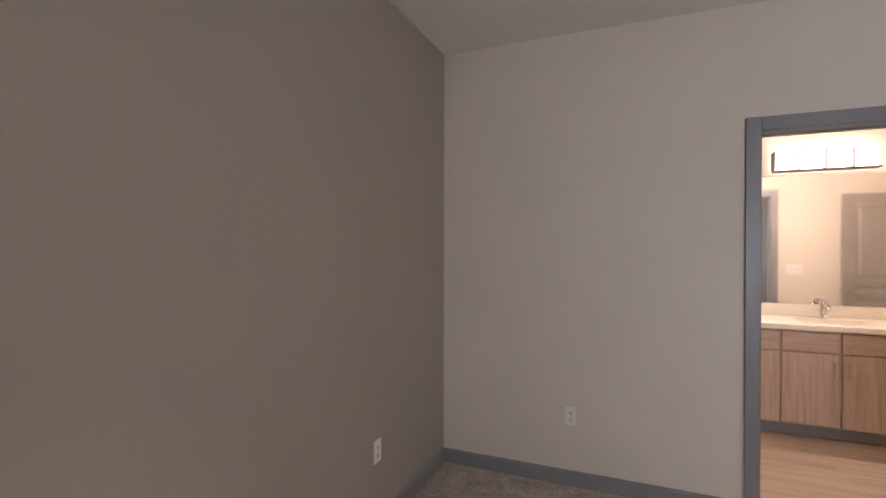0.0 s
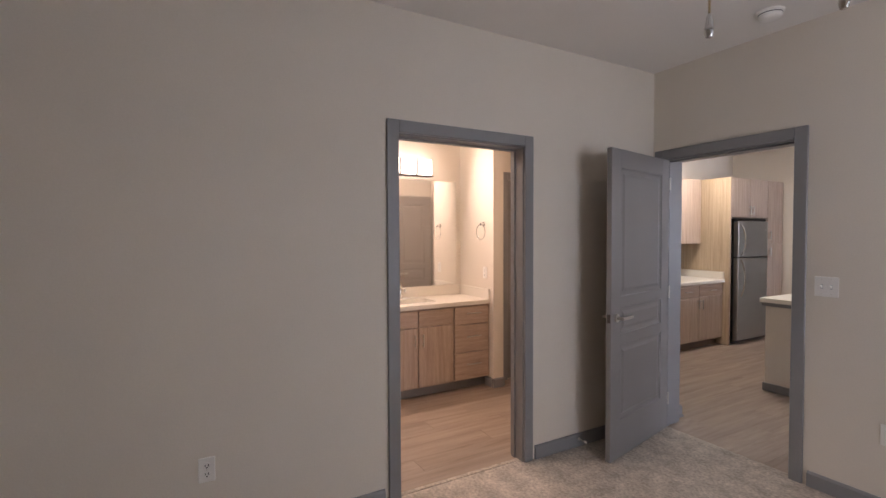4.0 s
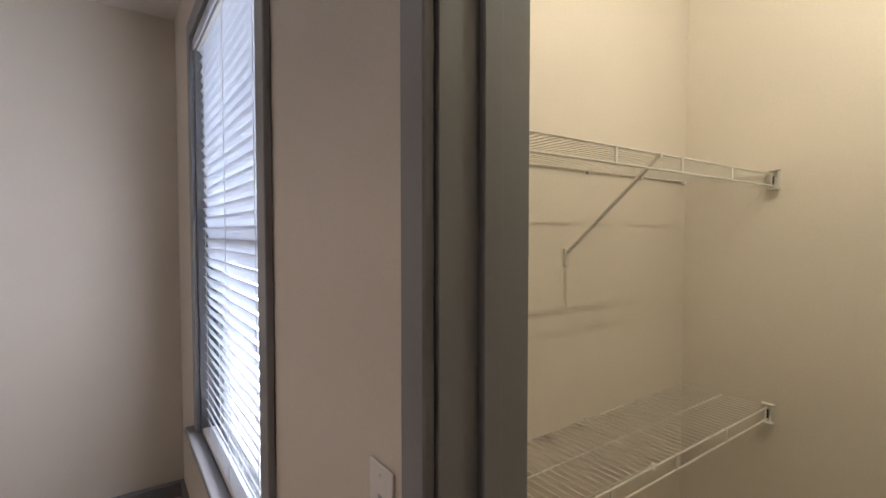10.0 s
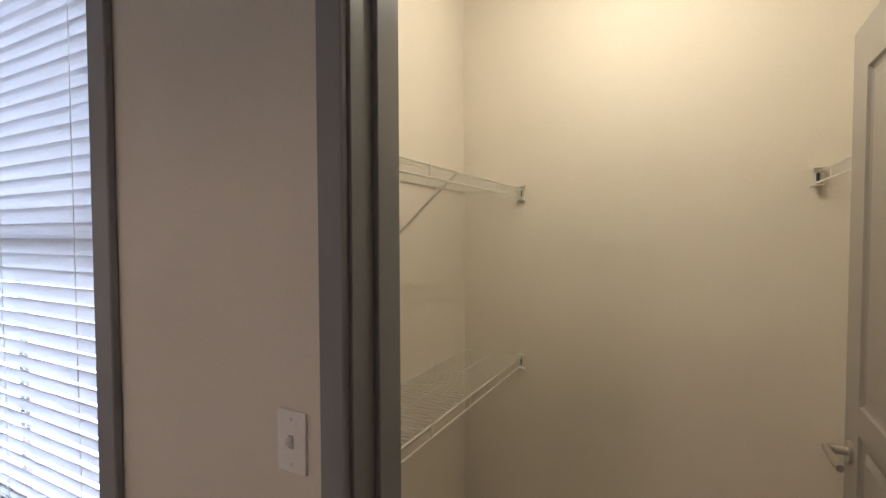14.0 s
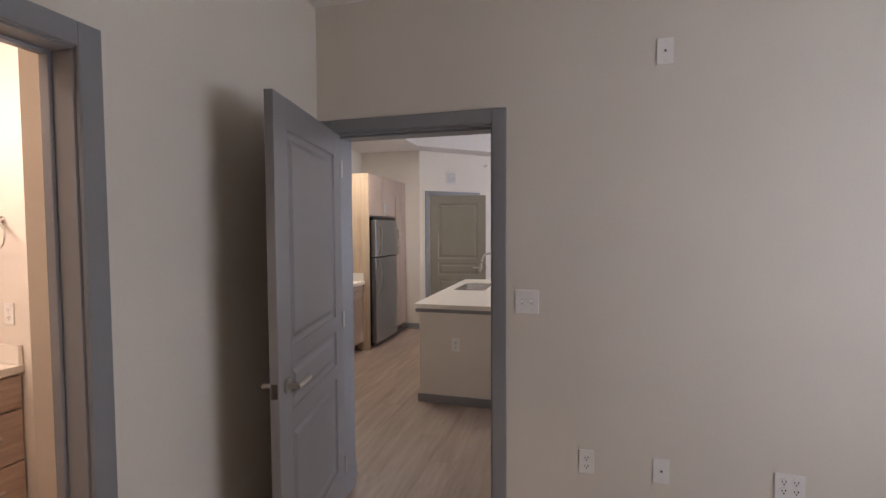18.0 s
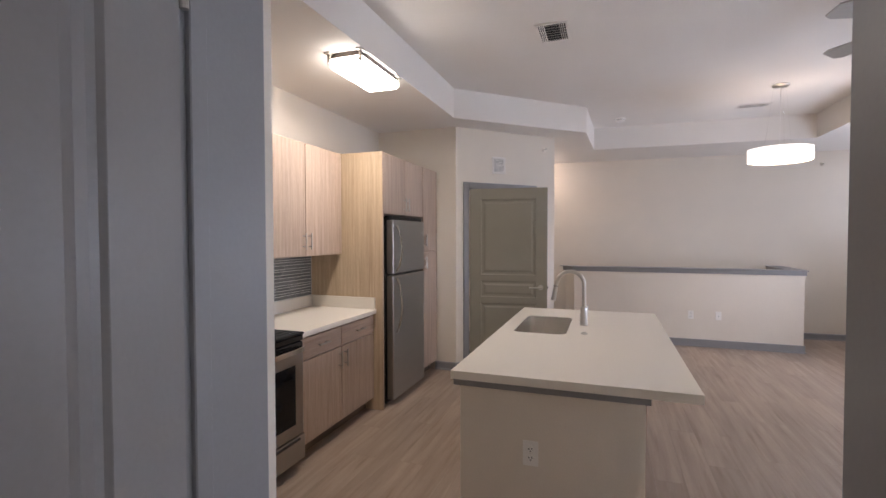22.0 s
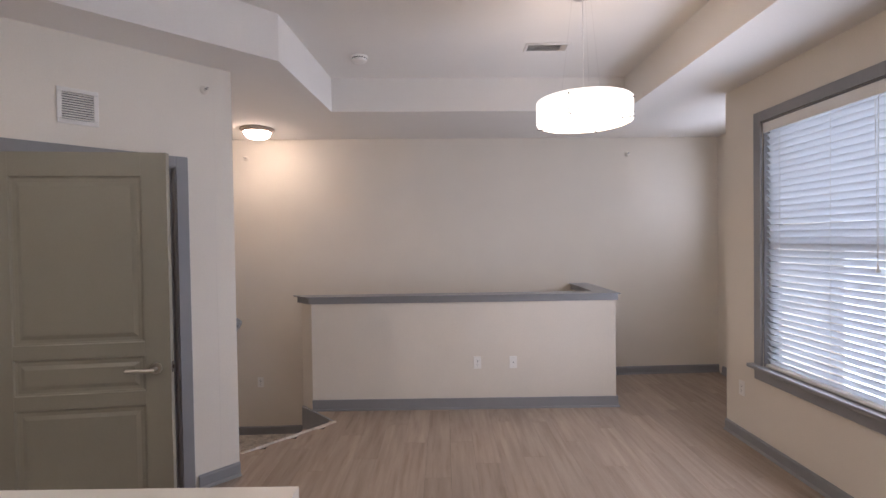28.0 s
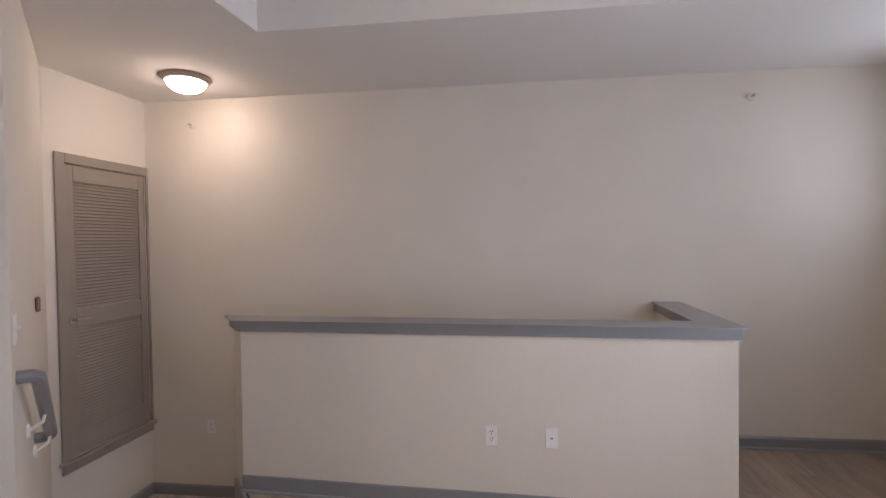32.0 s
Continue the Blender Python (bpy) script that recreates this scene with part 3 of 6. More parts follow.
# ---------------------------------------------------------------- small fittings
def outlet(m, name="wall_outlet", kinds=("duplex",), label="white duplex outlet on the wall"):
    """A cover plate whose middle is at m: x along the wall, y out of it."""
    w = 0.07 + 0.046 * (len(kinds) - 1)
    o = thing(name, m, label, "outlet" if "outlet" in name else "plate")
    part("cover_plate", box(bm_new(), (-w / 2, 0.0005, -0.0575), (w / 2, 0.006, 0.0575), 0.003, 2), WHITEP, o)
    for i, kind in enumerate(kinds):
        x = (i - (len(kinds) - 1) / 2) * 0.046
        if kind == "duplex":
            for z in (-0.02, 0.02):
                bm = bm_new()
                rod(bm, (x, 0.005, z), (x, 0.008, z), 0.0165, 20)
                f = part("receptacle", bm, WHITEP, o)
                bm = bm_new()
                box(bm, (x - 0.0085, 0.0075, z - 0.002), (x - 0.005, 0.0086, z + 0.008))
                box(bm, (x + 0.005, 0.0075, z - 0.002), (x + 0.0085, 0.0086, z + 0.006))
                rod(bm, (x, 0.0075, z - 0.009), (x, 0.0086, z - 0.009), 0.0034, 8)
                part("slots", bm, DARK, f)
        elif kind == "toggle":
            bm = bm_new()
            box(bm, (x - 0.0042, 0.006, -0.001), (x + 0.0042, 0.021, 0.009), 0.002)
            box(bm, (x - 0.004, 0.006, -0.008), (x + 0.004, 0.0075, 0.0), 0.0005)
            # grey strip carries the toggle's shadow in its slot
            part("toggle_slot", box(bm_new(), (x - 0.0062, 0.0055, -0.0125), (x + 0.0062, 0.0065, 0.0125), 0.0003), PRINT, o, "grey strip for the shaded slot round the toggle")
            part("toggle", bm, WHITEP, o, "white toggle switch")
        elif kind == "jack":
            bm = bm_new()
            box(bm, (x - 0.009, 0.005, -0.009), (x + 0.009, 0.009, 0.009), 0.001)
            part("jack", bm, WHITEP, o)
            part("jack_hole", rod(bm_new(), (x, 0.0085, 0), (x, 0.0105, 0), 0.005, 10), DARK, o)
        for z in (-0.042, 0.042) if kind != "duplex" else (0.0,):
            part("screw", rod(bm_new(), (x, 0.0055, z), (x, 0.0072, z), 0.0032, 8), WIRE, o)
    return o


def sprinkler(m, label="white sidewall sprinkler head with its round escutcheon"):
    s = thing("fire_sprinkler", m, label, "sprinkler", "sprinklers")
    bm = lathe(bm_new(), [(0.028, 0.001), (0.028, 0.003), (0.022, 0.009), (0.016, 0.013)], 24)
    bmesh.ops.rotate(bm, matrix=Matrix.Rotation(radians(-90), 3, 'X'), verts=bm.verts)
    part("escutcheon", bm, PAINT, s, smooth=True)
    bm = bm_new()
    rod(bm, (0, 0.014, 0), (0, 0.045, 0), 0.008, 10)
    tube(bm, [(-0.009, 0.03, 0), (-0.012, 0.045, 0), (0, 0.058, 0), (0.012, 0.045, 0), (0.009, 0.03, 0)], 0.0025, 6)
    box(bm, (-0.012, 0.055, 0.004), (0.012, 0.068, 0.0065))
    part("sprinkler_head", bm, CHROME, s, "small chrome sprinkler head")
    return s


def smoke_detector(at):
    s = thing("smoke_detector", at, "round white smoke detector on the ceiling", "detector", "smoke detectors")
    part("base_ring", lathe(bm_new(), [(0.068, -0.0005), (0.068, -0.01), (0.062, -0.014)], 32), WHITEP, s, smooth=True)
    part("body", lathe(bm_new(), [(0.058, -0.013), (0.056, -0.034), (0.045, -0.042), (0.02, -0.045)], 32), WHITEP, s, smooth=True)
    part("vent_slot", lathe(bm_new(), [(0.0585, -0.016), (0.0588, -0.018), (0.0585, -0.02)], 32), DARK, s)
    return s


def ceiling_vent(m, w, h, label, slats=7, name="ceiling_vent", cross=True):
    """A register: x and y in its plane, z out of the surface."""
    v = thing(name, m, label, "vent", "air vents")
    part("backing", box(bm_new(), (-w / 2 + 0.02, -h / 2 + 0.02, 0.0006), (w / 2 - 0.02, h / 2 - 0.02, 0.002)), DARK, v)
    fr = bm_new()
    f = 0.024
    box(fr, (-w / 2, -h / 2, 0.0006), (w / 2, -h / 2 + f, 0.009), 0.003)
    box(fr, (-w / 2, h / 2 - f, 0.0006), (w / 2, h / 2, 0.009), 0.003)
    box(fr, (-w / 2, -h / 2 + f, 0.0006), (-w / 2 + f, h / 2 - f, 0.009), 0.003)
    box(fr, (w / 2 - f, -h / 2 + f, 0.0006), (w / 2, h / 2 - f, 0.009), 0.003)
    part("frame", fr, CEIL, v)
    n = slats
    for i in range(n):
        y = -h / 2 + f + (i + 0.5) * (h - 2 * f) / n
        bm = box(bm_new(), (-w / 2 + f, -0.006, -0.0005), (w / 2 - f, 0.006, 0.0005))
        part("slat", bm, WHITEP, v, at=Matrix.Translation((0, y, 0.006)) @ Matrix.Rotation(radians(35), 4, 'X'))
    if cross:
        for s in (-1, 1):
            for k in range(3):
                x = s * (w / 2 - f - 0.012 - k * 0.014)
                bm = box(bm_new(), (-0.0012, -h / 2 + f, -0.005), (0.0012, h / 2 - f, 0.005))
                part("slat", bm, WHITEP, v, at=Matrix.Translation((x, 0, 0.007)) @ Matrix.Rotation(radians(30 * s), 4, 'Y'))
    return v


def bar_pull(parent, p, axis, length=0.13, out=(1, 0, 0)):
    """A thin bar handle on a front, its middle at p."""
    p, axis, out = Vector(p), Vector(axis), Vector(out)
    bm = bm_new()
    rod(bm, p + out * 0.03 - axis * length / 2, p + out * 0.03 + axis * length / 2, 0.006, 10)
    for s in (-1, 1):
        rod(bm, p + axis * s * length * 0.32, p + out * 0.03 + axis * s * length * 0.32, 0.0045, 8)
    return part("handle", bm, NICKEL, parent, "satin nickel bar handle", True)


def front(parent, name, y0, y1, z0, z1, x, material, pull=None, label="", gap=0.0042):
    """A flat cabinet front facing +x; pull: (y, z, axis)."""
    ob = part(name, box(bm_new(), (x, y0 + gap, z0 + 0.003), (x + 0.019, y1 - gap, z1 - 0.003), 0.0012), material, parent, label)
    if pull:
        bar_pull(ob, (x + 0.019, pull[0], pull[1]), pull[2], 0.13 if len(pull) < 4 else pull[3])
    return ob


def fan(at, blades, turn, drop, label, chains=(), blade_len=0.55):
    """A ceiling fan at rest; at is on the ceiling."""
    f = thing("ceiling_fan", at, label, "ceiling fan", "ceiling fans")
    part("canopy", lathe(bm_new(), [(0.065, -0.0005), (0.065, -0.02), (0.045, -0.05), (0.02, -0.06)], 28), NICKEL, f, smooth=True)
    part("downrod", rod(bm_new(), (0, 0, -0.05), (0, 0, -drop + 0.1), 0.012, 14), NICKEL, f, smooth=True)
    part("motor_housing", lathe(bm_new(), [(0.03, -drop + 0.1), (0.11, -drop + 0.08), (0.15, -drop + 0.03), (0.15, -drop - 0.05), (0.10, -drop - 0.06), (0.05, -drop - 0.09), (0.05, -drop - 0.12), (0.02, -drop - 0.14)], 32), NICKEL, f, smooth=True)
    for i in range(blades):
        a = Matrix.Rotation(radians(turn) + 2 * math.pi * i / blades, 4, 'Z')
        bm = bm_new()
        prism(bm, [(0.2, -0.055), (blade_len + 0.1, -0.072), (blade_len + 0.14, -0.05), (blade_len + 0.14, 0.05), (blade_len + 0.1, 0.072), (0.2, 0.055)], -0.004, 0.004)
        bl = part("blade", bm, BLADE, f, "grey-brown wooden fan blade", at=a @ Matrix.Translation((0, 0, -drop - 0.01)) @ Matrix.Rotation(radians(11), 4, 'X'))
        bm = bm_new()
        box(bm, (0.09, -0.015, -0.012), (0.24, 0.015, -0.006), 0.002)
        part("blade_iron", bm, NICKEL, bl)
    for x, y, z, top in chains:
        bm = bm_new()
        n = int((top - z - 0.05) / 0.0062)
        for k in range(n):
            bmesh.ops.create_icosphere(bm, subdivisions=1, radius=0.0038, matrix=Matrix.Translation((x, y, z + 0.064 + k * 0.0062)))
        rod(bm, (x, y, z + 0.05), (x, y, top), 0.0008, 5)
        ch = part("pull_chain", bm, BRASSY, f, "brass bead pull chain")
        bm = lathe(bm_new(), [(0.002, 0.062), (0.006, 0.054), (0.0105, 0.026), (0.011, 0.014), (0.008, 0.002), (0.002, 0)], 14, (x, y, z))
        part("fob", bm, SATIN, ch, "oval satin metal fob", True)
    return f


BRASSY = mat("pale_brass", (0.62, 0.50, 0.30), 0.3, 1.0, vary=0.05)
TAUPE = mat("taupe_metal", (0.46, 0.37, 0.30), 0.4, 0.3, vary=0.05)
CLOSETG = mat("lit_closet_glass", (0.9, 0.86, 0.78), 0.4, vary=0.01, emit=2.2, emit_colour=(1, 0.97, 0.72))
STEELB = mat("sink_steel", (0.74, 0.71, 0.66), 0.21, 1.0, vary=0.04, scale=5, grain=0.03, grain_scale=200)
DARKP = mat("grey_print", (0.06, 0.06, 0.065), 0.5)
CABP = wood("oak_laminate_panel", (0.56, 0.435, 0.30), (0.44, 0.33, 0.215), (8, 8, 0.3), 0.02)

# ---------------------------------------------------------------- shell
solid("floor_bedroom", box(bm_new(), (XA - 0.06, YS - T, -0.12), (XW + 0.06, YB + 0.05, 0)), CARPET, "mottled grey-beige cut pile carpet", "carpet")
solid("floor_closet", box(bm_new(), (XW + 0.06, CY0 - T, -0.12), (CX + T, CY1 + T, 0)), CARPET, "mottled grey-beige cut pile carpet in the closet", "carpet")
bm = bm_new()
prism(bm, [(XK - 2, YB + 0.05), (XE + 1.2, YB + 0.05), (XE + 1.2, YN + 0.3), (HWX1 - 0.05, YN + 0.3), (HWX1 - 0.05, HWY + 0.06), (HWX0 - 0.04, HWY + 0.06), (-2.02, 10.02), (-1.744, 9.735), (-2.32, 9.14), (PR[0] - 0.2, PR[1]), (XK - 2, PR[1])], -0.16, -0.0065)
solid("floor_living", bm, GASKET, "subfloor under the vinyl planks", "floor")
solid("floor_bath", box(bm_new(), (-6, YS - 1, -0.16), (XA - 0.06, YB + 0.05, -0.006)), GASKET, "subfloor under the bathroom planks", "floor")

DR = 0.02
wall("wall_bedroom_west", (XA, YB), (XA, YS), 0, H, T, [(YB - BD[1] - DR, YB - BD[0] + DR, 0, DH + DR)])
wall("wall_bedroom_south", (XA - T, YS), (XW + T, YS), 0, H, T, label="smooth matt wall in a darker warm taupe grey", material=SOUTHP)
wall("wall_bedroom_north", (XW + T, YB), (XA - 3.6, YB), 0, HT + 0.1, TK, [(XW + T - KD[1] - DR, XW + T - KD[0] + DR, 0, DH + DR)])
wall("wall_bedroom_east", (XW, YS), (XW, YB), 0, H, 0.14, [(CD[0] - YS - DR, CD[1] - YS + DR, 0, DH + DR), (BW[0] - YS, BW[1] - YS, BW[2], BW[3])])
wall("wall_closet_east", (CX, CY0), (CX, CY1), 0, H, T, label="smooth cream closet wall under warm lamp light")
wall("wall_closet_north", (CX + T, CY1), (XW + 0.14, CY1), 0, H, T, label="smooth cream closet wall behind wire shelves")
wall("wall_closet_south", (XW + 0.14, CY0), (CX + T, CY0), 0, H, T, label="smooth cream closet wall")
solid("ceiling_bedroom", box(bm_new(), (XA, YS, H), (XW + 0.14, YB, H + 0.1)), CEIL, "matt white textured bedroom ceiling", "ceiling")
solid("ceiling_closet", box(bm_new(), (XW + 0.14, CY0 - T, H), (CX + T, CY1 + T, H + 0.1)), CEIL, "matt white closet ceiling", "ceiling")
# kitchen and living room
wall("wall_kitchen_west", (XK, PY + 0.1), (XK, YK), 0, H, T)
wall("wall_pantry_west", (XK, 10.3), (XK, PY), -0.1, H, T, label="smooth cream wall inside the pantry")
wall("wall_pantry_north", (XS - 0.02, 10.02), (XK - T, 10.02), -0.1, H, T, label="smooth cream wall inside the pantry")
solid("floor_pantry", prism(bm_new(), [(XK - T, PR[1]), (PR[0] - 0.06, PR[1]), (XS - 0.06, 10.03), (XK - T, 10.03)], -0.1, -0.001), PLANK, "wood-look vinyl floor inside the pantry", "floor")
wall("wall_pantry_south", (PC[0], PY), (XK - T, PY), 0, H, T)
PD = Vector((PR[0] - PC[0], PR[1] - PC[1])).normalized()
PL = math.hypot(PR[0] - PC[0], PR[1] - PC[1])
PO = (0.167, 1.032)      # pantry door opening along the diagonal wall
wall("wall_pantry_diagonal", PR, PC, 0, H, T, [(PL - PO[1] - DR, PL - PO[0] + DR, 0, DH + DR)], label="smooth white diagonal wall with a grey door")
wall("wall_stair_diagonal", (XS - 0.01, 10.0), PR, LAND - 0.4, H, T, label="smooth cream wall beside the stairs with a handrail")
wall("wall_stair_west", (XS, YN + 0.1), (XS, 9.9), LAND - 2.4, H, T, [(YN + 0.1 - LD1, YN + 0.1 - LD0, LDZ, LDZ + LDH)])
# near-black sheet stands in for the shade behind the louvers
solid("closet_back", box(bm_new(), (XS - T - 0.02, LD0 - 0.05, LDZ - 0.05), (XS - T - 0.001, LD1 + 0.05, LDZ + LDH + 0.05)), GASKET, "dark sheet for the shade behind the louvered door", "wall")
wall("wall_north", (XE + T, YNE), (XS - T, YNW), -2.8, H, T)
wall("wall_recess_east", (XE, YL - 0.4), (XE, YN + 0.3), 0, H, 0.14, [(9.55 - YL + 0.4, 10.5 - YL + 0.4, 1.73, 2.38)])
wall("wall_recess_return", (XL + 0.14, YL), (XE + 0.14, YL), 0, H, 0.3)
# the first opening is for an unseen window, added for its daylight
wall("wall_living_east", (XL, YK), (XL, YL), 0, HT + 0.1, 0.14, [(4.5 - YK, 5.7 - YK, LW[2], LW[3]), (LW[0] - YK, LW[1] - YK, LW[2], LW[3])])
# raised tray in the ceiling
bm = bm_new()
outer = [(XK - T, YK), (XK - T, YN + T), (XE + T, YN + T), (XE + T, YK)]
prism(bm, [(XK - T, YK), (TRAY[0][0], YK), TRAY[1], TRAY[2], TRAY[3], (TRAY[3][0], YN + T), (XK - T, YN + T)], H, HT + 0.12)
prism(bm, [TRAY[3], TRAY[4], (TRAY[4][0], YN + T), (TRAY[3][0], YN + T)], H, HT + 0.12)
prism(bm, [TRAY[5], (XE + T, YK), (XE + T, YN + T), (TRAY[4][0], YN + T)], H, HT + 0.12)
prism(bm, [TRAY[0], TRAY[5], TRAY[4], TRAY[3], TRAY[2], TRAY[1]], HT, HT + 0.12)
solid("ceiling_living", bm, CEIL, "white ceiling with a raised tray and soffit borders", "ceiling")
# half wall round the stairs
bm = bm_new()
prism(bm, [(HWX0, HWY), (HWX1, HWY), (HWX1, YN + 0.04), (HWX1 - HWT, YN + 0.04), (HWX1 - HWT, HWY + HWT), (HWX0 - HWT, HWY + HWT)], -0.2, 1.035)
solid("half_wall", bm, PAINT, "low white stair wall with a grey wooden cap", "half wall")
bm = bm_new()
prism(bm, [(HWX0 - 0.036, HWY - 0.035), (HWX1 + 0.035, HWY - 0.035), (HWX1 + 0.035, YN + 0.028), (HWX1 - HWT - 0.035, YN + 0.02), (HWX1 - HWT - 0.035, HWY + HWT + 0.035), (HWX0 - HWT - 0.09, HWY + HWT + 0.035)], 1.0605, 1.072)
solid("half_wall_cap", bm, TRIM, "grey painted wooden cap on the half wall", "trim")

bm = bm_new()
prism(bm, [(HWX0 - 0.016, HWY - 0.018), (HWX1 + 0.018, HWY - 0.018), (HWX1 + 0.018, YN + 0.028), (HWX1 - HWT - 0.018, YN + 0.02), (HWX1 - HWT - 0.018, HWY + HWT + 0.018), (HWX0 - HWT - 0.045, HWY + HWT + 0.018)], 1.004, 1.060)
solid("half_wall_band", bm, TRIM, "grey band under the half wall's cap", "trim")
# ---------------------------------------------------------------- bathroom shell
wall("wall_bath_west", (VX, VY1 + 0.02), (VX, -1.0), 0, H, T, label="smooth cream bathroom wall above the vanity")
wall("wall_bath_side", (BSX, VY1), (VX - T, VY1), 0, H, T, label="smooth cream side wall beside the vanity")
wall("wall_bath_side_end", (LNX, YB), (LNX, VY1 + T), 0, H, 0.1, label="smooth cream wall round a narrow grey door past the vanity")
baseboard("baseboard_bath_return", (BSX, VY1 + T), (BSX, VY1))
baseboard("baseboard_bath_inner", (LNX, VY1 + T), (BSX, VY1 + T))
wall("wall_bath_south", (VX - T, -0.9), (XA - T, -0.9), 0, H, T)
solid("ceiling_bath", box(bm_new(), (VX - T, -1.02, H), (XA - T + 0.004, YB, H + 0.1)), CEIL, "matt white bathroom ceiling", "ceiling")
wall("wall_bath_back", (XA - T, -0.9), (XA - T, BD[0] - 0.12), 0, H, 0.004)
# ---------------------------------------------------------------- skirting
cs = 0.1
baseboard("baseboard_bedroom_west", (XA, YB), (XA, YS), [(YB - BD[1] - cs, YB - BD[0] + cs)])
baseboard("baseboard_bedroom_south", (XA, YS), (XW, YS))
baseboard("baseboard_bedroom_north", (XW, YB), (XA, YB), [(XW - KD[1] - cs, XW - KD[0] + cs + 0.1)])
baseboard("baseboard_bedroom_east", (XW, YS), (XW, YB), [(CD[0] - YS - cs, CD[1] - YS + cs)])
baseboard("baseboard_closet_east", (CX, CY0), (CX, CY1))
baseboard("baseboard_closet_north", (CX, CY1), (XW + 0.14, CY1))
wall("wall_kitchen_stub", (XK - T, SBY), (SBX, SBY), 0, HT + 0.1, SBY - YK, label="smooth white return wall beside the bedroom door")
baseboard("baseboard_kitchen_stub", (XK, SBY), (SBX, SBY), shoe=True)
baseboard("baseboard_kitchen_return", (SBX, SBY + 0.017), (SBX, YK + 0.02), shoe=True)
baseboard("baseboard_living_south", (KD[1] + cs, YK), (XL, YK), shoe=True)
baseboard("baseboard_pantry_south", (PC[0], PY), (FPX - 0.02, PY), shoe=True)
baseboard("baseboard_pantry_diagonal", PR, PC, [(PL - PO[1] - cs, PL - PO[0] + cs)], shoe=True)
baseboard("baseboard_living_east", (XL, YK), (XL, YL), shoe=True)
baseboard("baseboard_recess", (XE, YL), (XE, YN), shoe=True)
baseboard("baseboard_north", (XE, YNE - 0.005), (HWX1, YN + 0.03), shoe=True)
baseboard("baseboard_stair_north", (HWX1 - HWT, YN + 0.025), (XS, YNW + 0.005), z=LAND)
baseboard("baseboard_stair_west", (XS, YN), (XS, 10.0), z=LAND)
ob = solid("baseboard_half_wall", box(bm_new(), (HWX0 - 0.002, HWY - 0.016, 0), (HWX1 + 0.016, HWY - 0.0005, 0.1), 0.003), TRIM, "grey baseboard along the half wall", "baseboard")
solid("baseboard_half_wall_side", box(bm_new(), (HWX1 + 0.0005, HWY, 0), (HWX1 + 0.016, YN, 0.1), 0.003), TRIM, "grey baseboard at the half wall's end", "baseboard")
bm = rod(bm_new(), (HWX0 - 0.002, HWY - 0.0195, 0.0045), (HWX1 + 0.02, HWY - 0.0195, 0.0045), 0.0115, 12)
rod(bm, (HWX1 + 0.0195, HWY - 0.02, 0.0045), (HWX1 + 0.0195, YN - 0.03, 0.0045), 0.0115, 12)
solid("shoe_moulding_half_wall", bm, TRIM, "thin grey shoe moulding along the half wall", "trim", smooth=True)
baseboard("baseboard_bath_side", (BSX, VY1), (VXF - 0.05, VY1))

# ---------------------------------------------------------------- kitchen: x runs out from the west wall, y along it


def base_cabinet(y0, y1, drawers, xf, label, pulls):
    """A base unit under the worktop: body, plinth and fronts. xf: the face of its box."""
    c = thing("base_cabinet", (XK, y0, 0), label, "cabinet", "kitchen base cabinets")
    w, d = y1 - y0, xf - XK
    part("body", box(bm_new(), (0.004, 0.001, 0.1), (d, w - 0.001, CT - 0.041), 0.001), CABV, c)
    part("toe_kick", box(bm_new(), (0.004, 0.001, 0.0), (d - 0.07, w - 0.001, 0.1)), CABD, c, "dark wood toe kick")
    n = drawers
    for i in range(n):
        a, b = 0.004 + i * (w - 0.008) / n, 0.004 + (i + 1) * (w - 0.008) / n
        front(c, "drawer_front", a, b, CT - 0.20, CT - 0.052, d, CABH, ((a + b) / 2, CT - 0.126, (0, 1, 0)))
        py = pulls[i]
        front(c, "door", a, b, 0.108, CT - 0.206, d, CABV, (b - 0.04 if py else a + 0.04, CT - 0.30, (0, 0, 1)))
    return c


def wall_cabinet(y0, y1, z0, z1, depth, pulls, label, group="kitchen wall cabinets", low=True):
    c = thing("wall_cabinet", (XK, y0, z0), label, "cabinet", group)
    w, h = y1 - y0, z1 - z0
    part("body", box(bm_new(), (0.004, 0.001, 0), (depth, w - 0.001, h), 0.001), CABV, c)
    n = len(pulls)
    for i in range(n):
        a, b = 0.003 + i * (w - 0.006) / n, 0.003 + (i + 1) * (w - 0.006) / n
        front(c, "door", a, b, 0.002, h - 0.002, depth, CABV, (b - 0.035 if pulls[i] else a + 0.035, 0.12 if low else h - 0.12, (0, 0, 1)))
    return c


